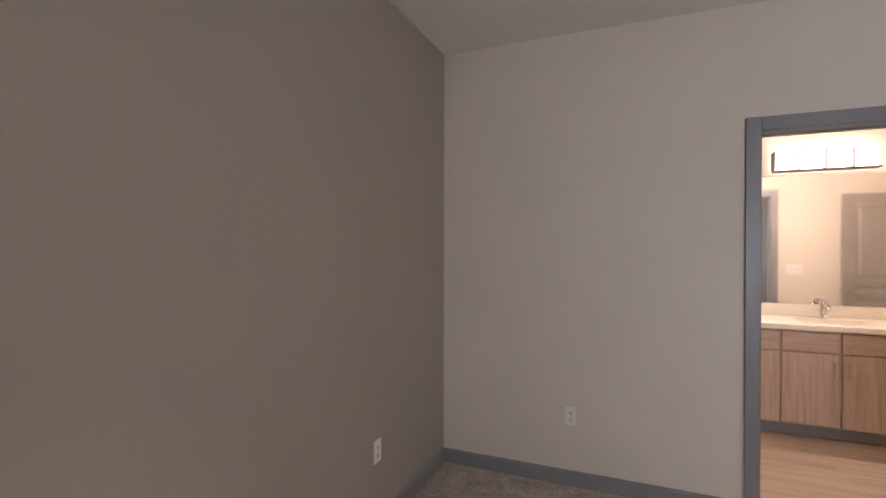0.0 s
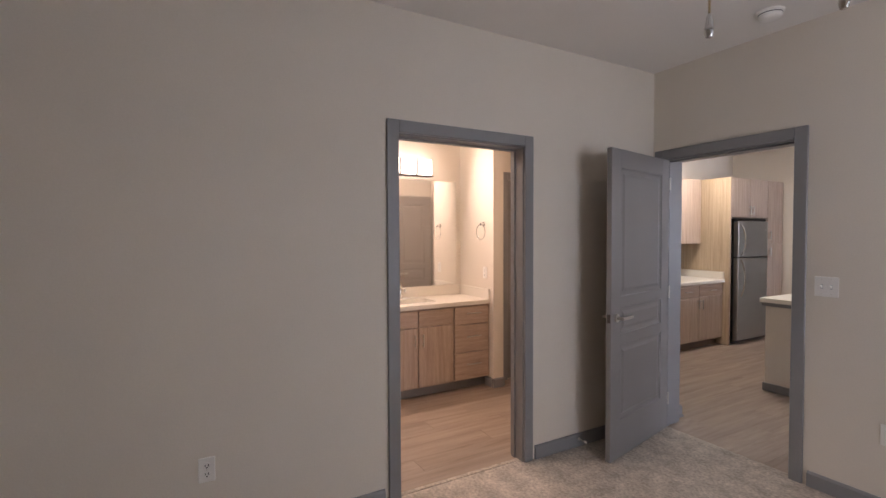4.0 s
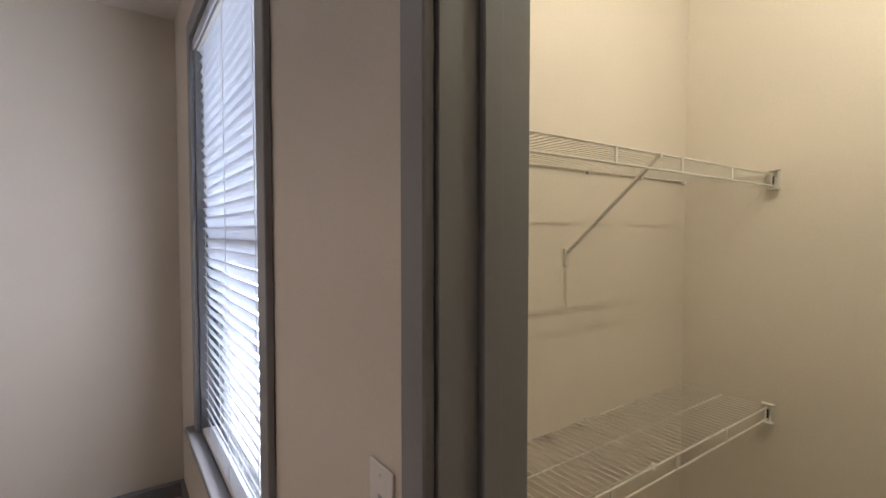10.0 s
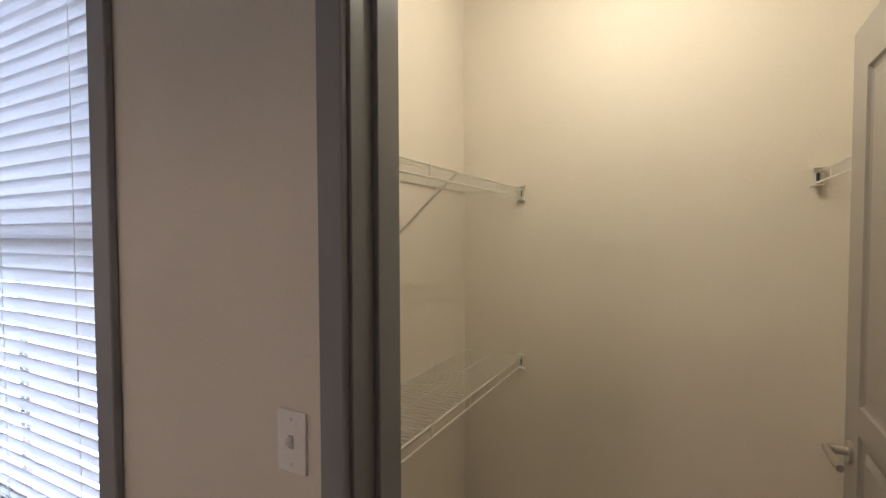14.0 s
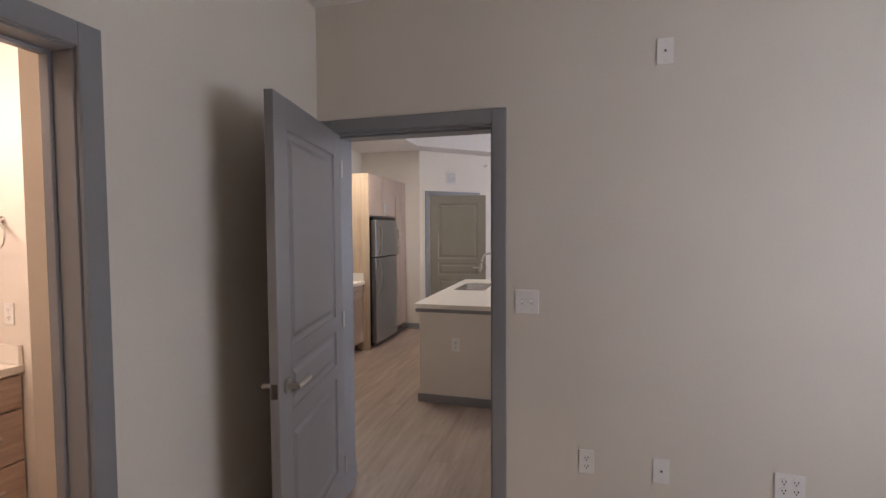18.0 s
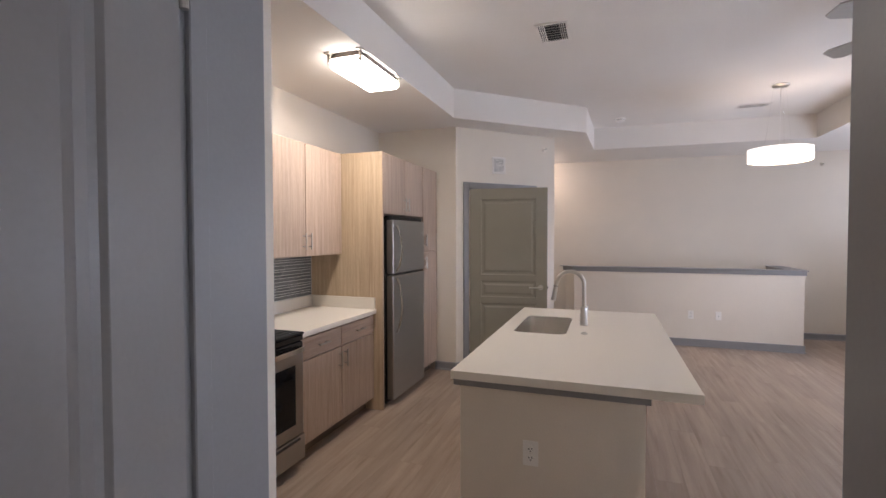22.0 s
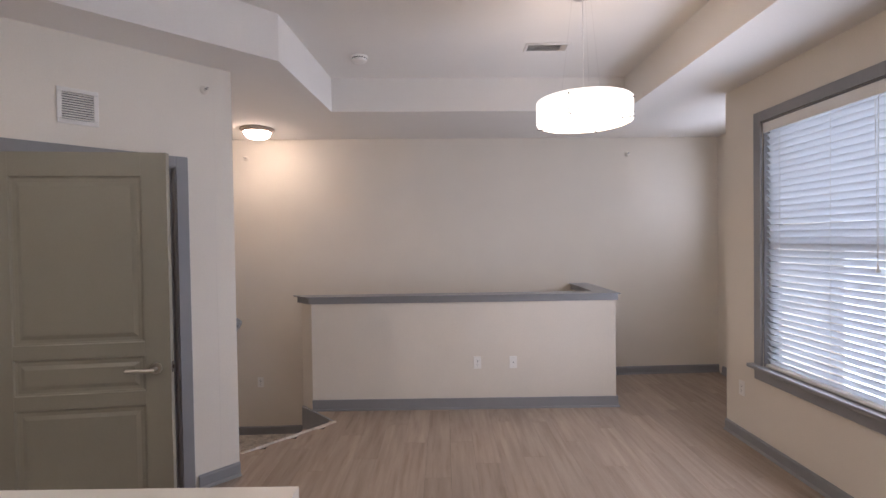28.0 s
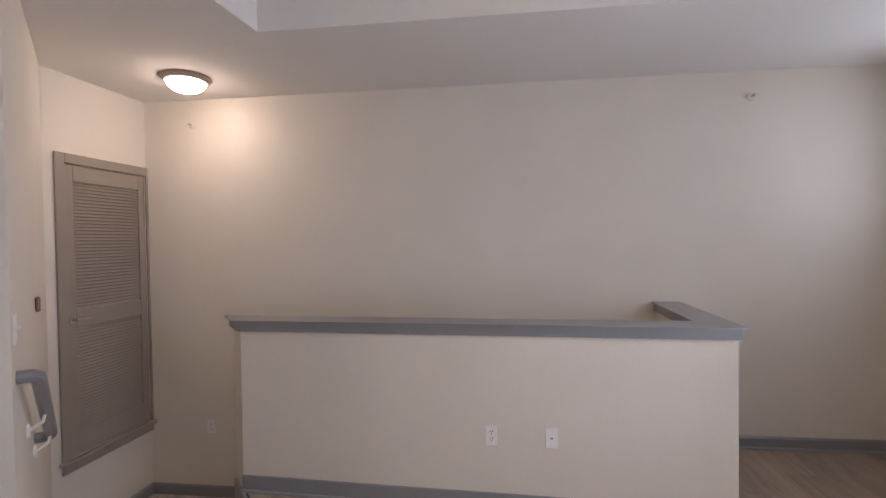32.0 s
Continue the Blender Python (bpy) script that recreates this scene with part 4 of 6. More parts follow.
def slab_with_hole(bm, x0, x1, y0, y1, z0, z1, hole=None):
    """A worktop; hole: (x0, x1, y0, y1, corner radius) cut through it with rounded corners."""
    if not hole:
        return box(bm, (x0, y0, z0), (x1, y1, z1), 0.004, 2)
    hx0, hx1, hy0, hy1, r = hole
    inner = []
    for cx, cy, a0 in ((hx1 - r, hy1 - r, 0), (hx0 + r, hy1 - r, 90), (hx0 + r, hy0 + r, 180), (hx1 - r, hy0 + r, 270)):
        for k in range(7):
            a = radians(a0 + 15 * k)
            inner.append((cx + r * math.cos(a), cy + r * math.sin(a)))
    outer = []
    for x, y in inner:
        i = len(outer) // 7
        outer.append([(x1, y1), (x0, y1), (x0, y0), (x1, y0)][i])
    n = len(inner)
    for z, flip in ((z1, False), (z0, True)):
        vi = [bm.verts.new((x, y, z)) for x, y in inner]
        vo = {p: bm.verts.new((*p, z)) for p in ((x1, y1), (x0, y1), (x0, y0), (x1, y0))}
        for k in range(n):
            k2 = (k + 1) % n
            a, b = vo[outer[k]], vo[outer[k2]]
            bm.faces.new((vi[k], vi[k2], b, a) if a != b else (vi[k], vi[k2], a))
        if flip:
            li, lo = vi, vo
        else:
            ti, to = vi, vo
    for k in range(n):
        k2 = (k + 1) % n
        bm.faces.new((ti[k], ti[k2], li[k2], li[k]))
    ring = [(x1, y1), (x0, y1), (x0, y0), (x1, y0)]
    for k in range(4):
        p, q = ring[k], ring[(k + 1) % 4]
        bm.faces.new((to[p], to[q], lo[q], lo[p]))
    return bm


def basin(bm, x0, x1, y0, y1, r, ztop, depth, lip=0.012):
    """An open bowl with rounded corners and a rounded floor."""
    def ring(inset, z, rr):
        out = []
        for cx, cy, a0 in ((x1 - inset - rr, y1 - inset - rr, 0), (x0 + inset + rr, y1 - inset - rr, 90), (x0 + inset + rr, y0 + inset + rr, 180), (x1 - inset - rr, y0 + inset + rr, 270)):
            for k in range(7):
                a = radians(a0 + 15 * k)
                out.append(bm.verts.new((cx + rr * math.cos(a), cy + rr * math.sin(a), z)))
        return out
    rings = [ring(-lip, ztop, r + lip), ring(0, ztop, r), ring(0.006, ztop - depth * 0.75, r), ring(0.016, ztop - depth * 0.92, r), ring(0.04, ztop - depth, r * 0.8), ring(0.12, ztop - depth - 0.006, r * 0.5)]
    for a, b in zip(rings, rings[1:]):
        for k in range(28):
            bm.faces.new((a[k], a[(k + 1) % 28], b[(k + 1) % 28], b[k]))
    bm.faces.new(rings[-1])
    return bm


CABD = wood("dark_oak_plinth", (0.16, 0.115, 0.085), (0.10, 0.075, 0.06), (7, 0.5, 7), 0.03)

# base cabinets, range, worktops
base_cabinet(KY0, RG0 - 0.004, 1, KXF, "light oak base cabinet with a drawer beside the range", (True,))
base_cabinet(RG1 + 0.004, FP0 - 0.002, 2, KXF, "light oak base cabinet with two drawers and two doors", (True, False))


def worktop(name, y0, y1, label, end=None):
    c = thing(name, (XK, y0, CT), label, "countertop")
    d = KXF - XK + 0.045
    part("slab", box(bm_new(), (0.004, 0, -0.038), (d, y1 - y0, 0), 0.004, 2), QUARTZ, c)
    part("upstand", box(bm_new(), (0.004, 0, 0.0005), (0.024, y1 - y0, 0.10), 0.002), QUARTZ, c)
    if end:
        part("side_upstand", box(bm_new(), (0.025, y1 - y0 - 0.02, 0.0005), (d - 0.012, y1 - y0, 0.10), 0.002), QUARTZ, c)
    return c


worktop("countertop", KY0, RG0 - 0.003, "white quartz worktop beside the range")
worktop("countertop", RG1 + 0.003, FP0 - 0.003, "white quartz worktop with a low upstand", True)

# wall cabinets
MW1 = RG1
wall_cabinet(RG0 - 0.02, MW1, MWT + 0.004, UCT, UCD, (True, False), "light oak wall cabinet above the microwave")
wall_cabinet(MW1 + 0.002, FP0 - 0.002, UCB, UCT, UCD, (True, False), "tall light oak wall cabinet beside the fridge panel")
wall_cabinet(KY0, RG0 - 0.022, UCB, UCT, UCD, (True,), "light oak wall cabinet by the door wall")

# refrigerator surround
sp = thing("fridge_panel", (XK, FP0, 0), "tall light oak end panel beside the refrigerator", "panel")
part("board", box(bm_new(), (0.004, 0, 0), (FPX - XK - 0.002, 0.02, FPT), 0.0005), CABP, sp)
part("edge_band", box(bm_new(), (FPX - XK - 0.0018, 0.0003, 0), (FPX - XK, 0.0197, FPT - 0.0003)), CABV, sp, "oak edge band")
fc = thing("wall_cabinet", (XK, FP0 + 0.022, FRT + 0.05), "two-door light oak cabinet above the refrigerator", "cabinet", "kitchen wall cabinets")
fw = PT0 - FP0 - 0.024
part("body", box(bm_new(), (0.004, 0, 0), (FPX - XK - 0.02, fw, FPT - FRT - 0.05), 0.001), CABV, fc)
for i, py in ((0, True), (1, False)):
    a, b = i * fw / 2 + 0.002, (i + 1) * fw / 2 - 0.002
    front(fc, "door", a, b, 0.002, FPT - FRT - 0.056, FPX - XK - 0.02, CABV, (b - 0.035 if py else a + 0.035, 0.10, (0, 0, 1)))
pt = thing("pantry_cabinet", (XK, PT0, 0), "tall narrow light oak pantry cabinet", "cabinet")
pw = PT1 - PT0
part("body", box(bm_new(), (0.004, 0.001, 0.1), (FPX - XK - 0.02, pw, FPT), 0.001), CABV, pt)
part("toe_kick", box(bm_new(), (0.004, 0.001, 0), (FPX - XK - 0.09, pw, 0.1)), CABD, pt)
front(pt, "door", 0.003, pw - 0.003, PTS + 0.003, FPT - 0.003, FPX - XK - 0.02, CABV, (0.04, PTS + 0.12, (0, 0, 1)))
front(pt, "door", 0.003, pw - 0.003, 0.108, PTS - 0.003, FPX - XK - 0.02, CABV, (0.04, PTS - 0.12, (0, 0, 1)))

# refrigerator
fr = thing("refrigerator", (XK + 0.03, FR0, 0), "stainless steel top-freezer refrigerator with black sides", "refrigerator")
fdx, fww = FRX - XK - 0.03, FR1 - FR0
part("body", box(bm_new(), (0, 0, 0.03), (fdx - 0.075, fww, FRT - 0.006), 0.006, 2), BLACK, fr, "black textured refrigerator body")
# black box put into the gap below the cabinet for its shade
part("top_cover", box(bm_new(), (0.0, 0.004, FRT - 0.005), (fdx - 0.03, fww - 0.004, FRT + 0.035), 0.004), BLACK, fr, "black box filling the shaded gap above the refrigerator")
part("grille", box(bm_new(), (0.02, 0.02, 0.012), (fdx - 0.085, fww - 0.02, 0.03)), DARK, fr)
for nm, z0, z1, hz0, hz1 in (("freezer_door", FRS + 0.006, FRT, FRS + 0.03, FRT - 0.055), ("fridge_door", 0.06, FRS - 0.006, FRS - 0.52, FRS - 0.03)):
    dd = part(nm, box(bm_new(), (fdx - 0.068, 0.002, z0), (fdx, fww - 0.002, z1), 0.012, 3), FRIDGES, fr, "brushed stainless steel door")
    part("gasket", box(bm_new(), (fdx - 0.076, 0.01, z0 + 0.01), (fdx - 0.067, fww - 0.01, z1 - 0.01)), GASKET, dd)
    pts = [(fdx + 0.004 + 0.05 * math.sin(math.pi * k / 14) ** 0.7, 0.06, hz0 + (hz1 - hz0) * k / 14) for k in range(15)]
    part("handle", ribbon(pts, (0, 1, 0), 0.026, 0.012), SATIN, dd, "curved bright steel door handle", True)
bm = bm_new()
box(bm, (fdx, fww - 0.075, FRT - 0.13), (fdx + 0.0015, fww - 0.045, FRT - 0.10))
part("badge", bm, PRINT, fr)
for yy in (0.06, fww - 0.06):
    part("foot", rod(bm_new(), (fdx - 0.14, yy, 0), (fdx - 0.14, yy, 0.035), 0.018, 12), DARK, fr)

# range
rg = thing("electric_range", (XK + 0.01, RG0, 0), "black and stainless steel electric range with a glass cooktop", "range")
rw, rx = RG1 - RG0, RGX - XK - 0.01
part("body", box(bm_new(), (0.0, 0.002, 0.06), (rx - 0.045, rw - 0.002, CT - 0.005), 0.004), BLACK, rg)
part("base", box(bm_new(), (0.02, 0.02, 0), (rx - 0.1, rw - 0.02, 0.06)), DARK, rg)
ct = part("cooktop", box(bm_new(), (0.04, 0, CT - 0.004), (rx + 0.0, rw, CT + 0.012), 0.008, 3), OVENGLASS, rg, "black glass cooktop")
for bx, by, br in ((0.22, 0.2, 0.09), (0.22, 0.56, 0.075), (0.47, 0.2, 0.075), (0.47, 0.56, 0.105)):
    bm = bm_new()
    tube(bm, [(bx + br * math.cos(2 * math.pi * k / 32), by + br * math.sin(2 * math.pi * k / 32), CT + 0.0122) for k in range(32)], 0.0009, 4, True)
    part("burner_ring", bm, DARKP, ct)
bm = bm_new()
m3 = Matrix.Translation((0.005, 0, CT + 0.10)) @ Matrix.Rotation(radians(-14), 4, 'Y')
box(bm, (0, 0.0, -0.02), (0.055, rw, 0.17), 0.018, 4)
bmesh.ops.transform(bm, matrix=m3, verts=bm.verts)
bg_ = part("backguard", bm, BLACK, rg, "black curved backguard")
bm = bm_new()
box(bm, (0.052, 0.02, 0.02), (0.060, rw - 0.02, 0.158), 0.003)
bmesh.ops.transform(bm, matrix=m3, verts=bm.verts)
part("control_panel", bm, PANELST, bg_, "stainless control panel")
bm = bm_new()
box(bm, (0.058, 0.26, 0.045), (0.0625, 0.5, 0.135), 0.004, 2)
bmesh.ops.transform(bm, matrix=m3, verts=bm.verts)
part("display", bm, OVENGLASS, bg_, "black clock display")
part("backguard_foot", box(bm_new(), (0.0, 0.004, CT + 0.01), (0.055, rw - 0.004, CT + 0.10), 0.006), BLACK, rg)
for ky in (0.09, 0.185, rw - 0.155, rw - 0.075):
    bm = bm_new()
    rod(bm, (0.06, ky, 0.095), (0.085, ky, 0.095), 0.026, 20, 0.022)
    box(bm, (0.084, ky - 0.004, 0.074), (0.092, ky + 0.004, 0.116), 0.002)
    bmesh.ops.transform(bm, matrix=m3, verts=bm.verts)
    part("knob", bm, BLACK, rg, "black control knob", True)
text = bpy.data.curves.new("clock_digits", 'FONT')
text.body, text.size, text.extrude = "3:57", 0.02, 0.0002
text.align_x, text.align_y = 'CENTER', 'CENTER'
td = new("clock_digits", text)
td.parent = rg
td.matrix_basis = m3 @ Matrix.Translation((0.0632, 0.40, 0.105)) @ Matrix(((0, 0, 1, 0), (1, 0, 0, 0), (0, 1, 0, 0), (0, 0, 0, 1)))
text.materials.append(LCD)
od = part("oven_door", box(bm_new(), (rx - 0.044, 0.016, 0.24), (rx, rw - 0.016, CT - 0.108), 0.006, 2), STEEL, rg, "stainless steel oven door")
part("door_top_trim", box(bm_new(), (rx - 0.044, 0.016, CT - 0.1075), (rx - 0.002, rw - 0.016, CT - 0.045), 0.006, 2), BLACK, od, "black trim along the top of the oven door")
part("oven_window", box(bm_new(), (rx - 0.003, 0.10, 0.32), (rx + 0.003, rw - 0.10, CT - 0.185), 0.0025, 2), OVENGLASS, od, "dark oven window")
part("oven_handle", ribbon([(rx + 0.004 + 0.05 * math.sin(math.pi * k / 16) ** 0.6, 0.012 + (rw - 0.024) * k / 16, CT - 0.094 + 0.012 * math.sin(math.pi * k / 16)) for k in range(17)], (0, 0, 1), 0.033, 0.010), SATIN, od, "broad arched stainless oven handle", True)
part("vent_gap", box(bm_new(), (rx - 0.045, 0.006, CT - 0.042), (rx - 0.008, rw - 0.006, CT - 0.006), 0.003), BLACK, rg)
sd = part("storage_drawer", box(bm_new(), (rx - 0.044, 0.004, 0.07), (rx, rw - 0.004, 0.232), 0.006, 2), STEEL, rg, "stainless storage drawer")
part("drawer_grip", box(bm_new(), (rx - 0.004, 0.06, 0.205), (rx + 0.008, rw - 0.06, 0.222), 0.004, 2), DARK, sd)

# microwave
mw = thing("microwave", (XK + 0.004, RG0 - 0.004, MWB), "stainless over-the-range microwave with a dark glass door", "microwave")
mww, mh, md = RG1 - RG0 + 0.004, MWT - MWB, MWX - XK - 0.004
part("body", box(bm_new(), (0, 0.002, 0), (md - 0.03, mww - 0.002, mh), 0.003), DARK, mw)
part("front", box(bm_new(), (md - 0.03, 0.0, 0.006), (md, mww, mh - 0.004), 0.008, 3), STEEL, mw, "brushed stainless microwave front")
part("door_glass", box(bm_new(), (md - 0.002, 0.035, mh * 0.19), (md + 0.003, mww - 0.118, mh * 0.73), 0.004, 2), OVENGLASS, mw, "dark microwave window")
part("keypad", box(bm_new(), (md - 0.002, mww - 0.098, mh * 0.20), (md + 0.002, mww - 0.014, mh * 0.76), 0.003, 2), BLACK, mw, "black microwave keypad")
for i in range(7):
    for k in range(3):
        part("key", box(bm_new(), (md + 0.002, mww - 0.088 + k * 0.024, mh * 0.24 + i * 0.022), (md + 0.0026, mww - 0.076 + k * 0.024, mh * 0.24 + i * 0.022 + 0.006)), DARKP, mw)
part("handle", ribbon([(md + 0.003 + 0.055 * math.sin(math.pi * k / 14) ** 0.7, mww - 0.14, mh * 0.07 + mh * 0.85 * k / 14) for k in range(15)], (0, 1, 0), 0.03, 0.010), SATIN, mw, "broad arched stainless handle", True)
part("vent_strip", box(bm_new(), (md - 0.03, 0.01, mh - 0.0035), (md - 0.002, mww - 0.01, mh), 0.001), DARK, mw, "dark vent strip along the top")
part("under_grille", box(bm_new(), (0.05, 0.05, -0.004), (md - 0.05, mww - 0.05, 0.0005)), DARK, mw)
t2 = bpy.data.curves.new("microwave_digits", 'FONT')
t2.body, t2.size, t2.extrude, t2.align_x, t2.align_y = "3:57", 0.017, 0.0002, 'CENTER', 'CENTER'
td = new("microwave_digits", t2)
td.parent = mw
td.matrix_basis = Matrix.Translation((md + 0.0025, mww - 0.056, mh * 0.70)) @ Matrix(((0, 0, 1, 0), (1, 0, 0, 0), (0, 1, 0, 0), (0, 0, 0, 1)))
t2.materials.append(LCD)
part("badge", box(bm_new(), (md, 0.03, 0.022), (md + 0.0012, 0.052, 0.044)), DARK, mw)

# island
il = thing("kitchen_island", (IX0, IY0, 0), "white island with a grey baseboard and overhanging quartz top", "island")
iw, ilen = IX1 - IX0, IY1 - IY0
part("end_wall", box(bm_new(), (0, 0, 0), (iw, 0.11, CT - 0.041), 0.002), PAINT, il, "white painted end wall")
bm = box(bm_new(), (0.02, 0.111, 0.1), (iw, ilen, 0.55))
box(bm, (iw - 0.02, 0.111, 0.55), (iw, ilen, CT - 0.041))
box(bm, (0.02, 0.111, 0.55), (0.038, ilen, CT - 0.041))
box(bm, (0.038, ilen - 0.02, 0.55), (iw - 0.02, ilen, CT - 0.041))
part("cabinet_body", bm, CABV, il, "light oak cabinet body")
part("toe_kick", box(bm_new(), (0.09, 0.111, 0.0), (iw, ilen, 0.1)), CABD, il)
part("back_panel", box(bm_new(), (iw + 0.0005, 0.112, 0.0), (iw + 0.012, ilen, CT - 0.041), 0.001), CABV, il, "light oak back panel")
for nm, lo, hi in (("baseboard", (-0.014, -0.014, 0), (iw + 0.014, -0.0005, 0.075)), ("baseboard", (-0.014, 0.0, 0), (-0.0005, 0.11, 0.075)), ("baseboard", (iw + 0.0005, 0, 0), (iw + 0.0135, 0.11, 0.075))):
    part(nm, box(bm_new(), lo, hi, 0.003), TRIM, il, "grey baseboard")
part("apron", box(bm_new(), (-0.03, -0.014, CT - 0.075), (iw + 0.02, -0.0005, CT - 0.0405), 0.002), TRIM, il, "grey trim band under the top")
bm = slab_with_hole(bm_new(), ITX0 - IX0, ITX1 - IX0, ITY0 - IY0, ITY1 - IY0, CT - 0.039, CT, (SKX0 - IX0, SKX1 - IX0, SKY0 - IY0, SKY1 - IY0, 0.06))
part("countertop", bm, QUARTZ, il, "white quartz top with a sink cut-out")
for k in range(2):
    a = 0.16 + k * (ilen - 0.18) / 2
    front_ob = part("door", box(bm_new(), (0.0, a, 0.11), (0.0195, a + (ilen - 0.2) / 2, CT - 0.05), 0.001), CABV, il)
sk = thing("kitchen_sink", (SKX0, SKY0, 0), "undermount stainless steel single-bowl sink", "sink")
bm = basin(bm_new(), 0.002, SKX1 - SKX0 - 0.002, 0.002, SKY1 - SKY0 - 0.002, 0.058, CT - 0.006, 0.2335, 0.0015)
part("bowl", bm, STEELB, sk, smooth=True)
bm = lathe(bm_new(), [(0.045, 0.003), (0.042, 0.006), (0.03, 0.002), (0.01, 0.001)], 24, ((SKX1 - SKX0) / 2, (SKY1 - SKY0) / 2, CT - 0.247))
part("drain", bm, CHROME, sk, smooth=True)
fa = thing("kitchen_faucet", (FAX, FAY, CT), "satin nickel pull-down gooseneck faucet", "faucet")
part("body", lathe(bm_new(), [(0.027, 0.0), (0.027, 0.004), (0.025, 0.006), (0.025, 0.128), (0.0235, 0.131), (0.0138, 0.132)], 24), NICKEL, fa, smooth=True)
R = 0.095
pts = [(0, 0, 0.13), (0, 0, 0.27)] + [(-R + R * math.cos(a), 0, 0.285 + R * math.sin(a)) for a in [math.pi * k / 14 for k in range(14)]]
pts += [(-2 * R - 0.006, 0, 0.275)]
part("neck", tube(bm_new(), pts, 0.0135, 14), NICKEL, fa, smooth=True)
part("joint_ring", rod(bm_new(), (-2 * R - 0.0055, 0, 0.276), (-2 * R - 0.0062, 0, 0.271), 0.0148, 16), DARK, fa, "dark joint ring")
part("spray_head", rod(bm_new(), (-2 * R - 0.006, 0, 0.272), (-2 * R - 0.025, 0, 0.17), 0.0145, 16, 0.018), NICKEL, fa, smooth=True)
bm = bm_new()
rod(bm, (0, 0.02, 0.07), (0.012, 0.046, 0.076), 0.016, 16)
rod(bm, (0.012, 0.044, 0.078), (0.026, 0.07, 0.135), 0.006, 10, 0.0045)
part("lever", bm, NICKEL, fa, smooth=True)
ds = thing("soap_button", (FAX + 0.015, FAY - 0.31, CT), "round satin nickel air switch button", "button")
part("flange", lathe(bm_new(), [(0.022, 0.0), (0.022, 0.004), (0.018, 0.007), (0.012, 0.007), (0.011, 0.012), (0.004, 0.013)], 20), NICKEL, ds, smooth=True)
outlet(along((IX0 + OIX, IY0, OIZ), (IX0 + OIX - 1, IY0)), label="white duplex outlet on the island's end wall")

# ---------------------------------------------------------------- closet: wire shelves


def wire_shelf(name, m, length, depth, label, braces=(), lip=True):
    """A ventilated shelf: x along the wall, y out of it, z = 0 at the deck."""
    s = thing(name, m, label, "wire shelf", "wire shelves")
    bm = bm_new()
    n = int(length / 0.0255)
    vs = []
    for i in range(n + 1):
        x = i * length / n
        rod(bm, (x, 0.006, 0), (x, depth, 0), 0.0017, 5)
    tagged(part("cross_wire_deck", bm, WIRE, s, "white coated cross wires"), kind="stuff")
    for y, z, r in ((0.006, -0.003, 0.003), (depth * 0.5, -0.003, 0.003), (depth, -0.002, 0.0032), (depth + 0.002, -0.042, 0.0032)):
        part("long_wire", rod(bm_new(), (-0.004, y, z), (length + 0.004, y, z), r, 7), WIRE, s)
    k = int(length / 0.3)
    for i in range(k + 1):
        x = min(length - 0.01, 0.02 + i * 0.3)
        bm = bm_new()
        box(bm, (x - 0.006, 0.0005, -0.014), (x + 0.006, 0.012, 0.005), 0.002)
        part("wall_clip", bm, WIRE, s)
        part("lip_upright", box(bm_new(), (x - 0.004, depth - 0.001, -0.043), (x + 0.004, depth + 0.004, 0.002), 0.001), WIRE, s)
    for x in braces:
        bm = bm_new()
        rod(bm, (x, depth - 0.005, -0.006), (x, 0.012, -depth * 0.86), 0.0055, 8)
        box(bm, (x - 0.008, 0.0005, -depth * 0.86 - 0.045), (x + 0.008, 0.008, -depth * 0.86 + 0.012), 0.002)
        box(bm, (x - 0.006, depth - 0.012, -0.012), (x + 0.006, depth + 0.004, 0.003), 0.002)
        part("brace", bm, WIRE, s, "white steel support brace")
    for x in (0.0, length):
        bm = bm_new()
        sx = -1 if x == 0 else 1
        box(bm, (x + sx * 0.003 - 0.004, depth - 0.02, -0.054), (x + sx * 0.003 + 0.004, depth + 0.016, 0.012), 0.002)
        for zz in (-0.056, 0.010):
            xa, xb = sorted((x + sx * 0.004, x - sx * 0.02))
            box(bm, (xa, depth - 0.014, zz), (xb, depth + 0.022, zz + 0.004), 0.001)
        eb = part("end_bracket", bm, WIRE, s)
        # dark box stands in for the shade inside the bracket channel
        xa, xb = sorted((x - sx * 0.016, x - sx * 0.0045))
        part("bracket_insert", box(bm_new(), (xa, depth - 0.004, -0.038), (xb, depth + 0.006, -0.008), 0.002), DARK, eb, "dark box for the shaded inside of the bracket")
    return s


SHD = CY1 - SHY
wire_shelf("wire_shelf", along((CX - 0.01, CY1, SH1), (XW + 0.16, CY1)), CX - XW - 0.18, SHD, "upper white wire closet shelf with a diagonal brace", (CX - BRX,))
wire_shelf("wire_shelf", along((CX - 0.01, CY1, SH2), (XW + 0.16, CY1)), CX - XW - 0.18, SHD, "lower white wire closet shelf", (CX - BRX,))
wire_shelf("wire_shelf", along((XW + 0.16, CY0, SH3), (CX - 0.01, CY0)), CX - XW - 0.18, RSY - CY0, "white wire closet shelf on the far side", (0.9,))
lc = thing("closet_light", (2.22, 0.39, H), "round white glass closet ceiling light", "ceiling light")
part("pan", lathe(bm_new(), [(0.14, -0.0005), (0.14, -0.02), (0.13, -0.025)], 32), WHITEP, lc, smooth=True)
part("dome", lathe(bm_new(), [(0.09, -0.024), (0.09, -0.06), (0.07, -0.11), (0.03, -0.14)], 32), CLOSETG, lc, "lit frosted glass dome", True)
lamp("closet_bulb", 'POINT', (2.22, 0.39, H - 0.20), 8.3, (1, 1.0, 0.79), 0.014)

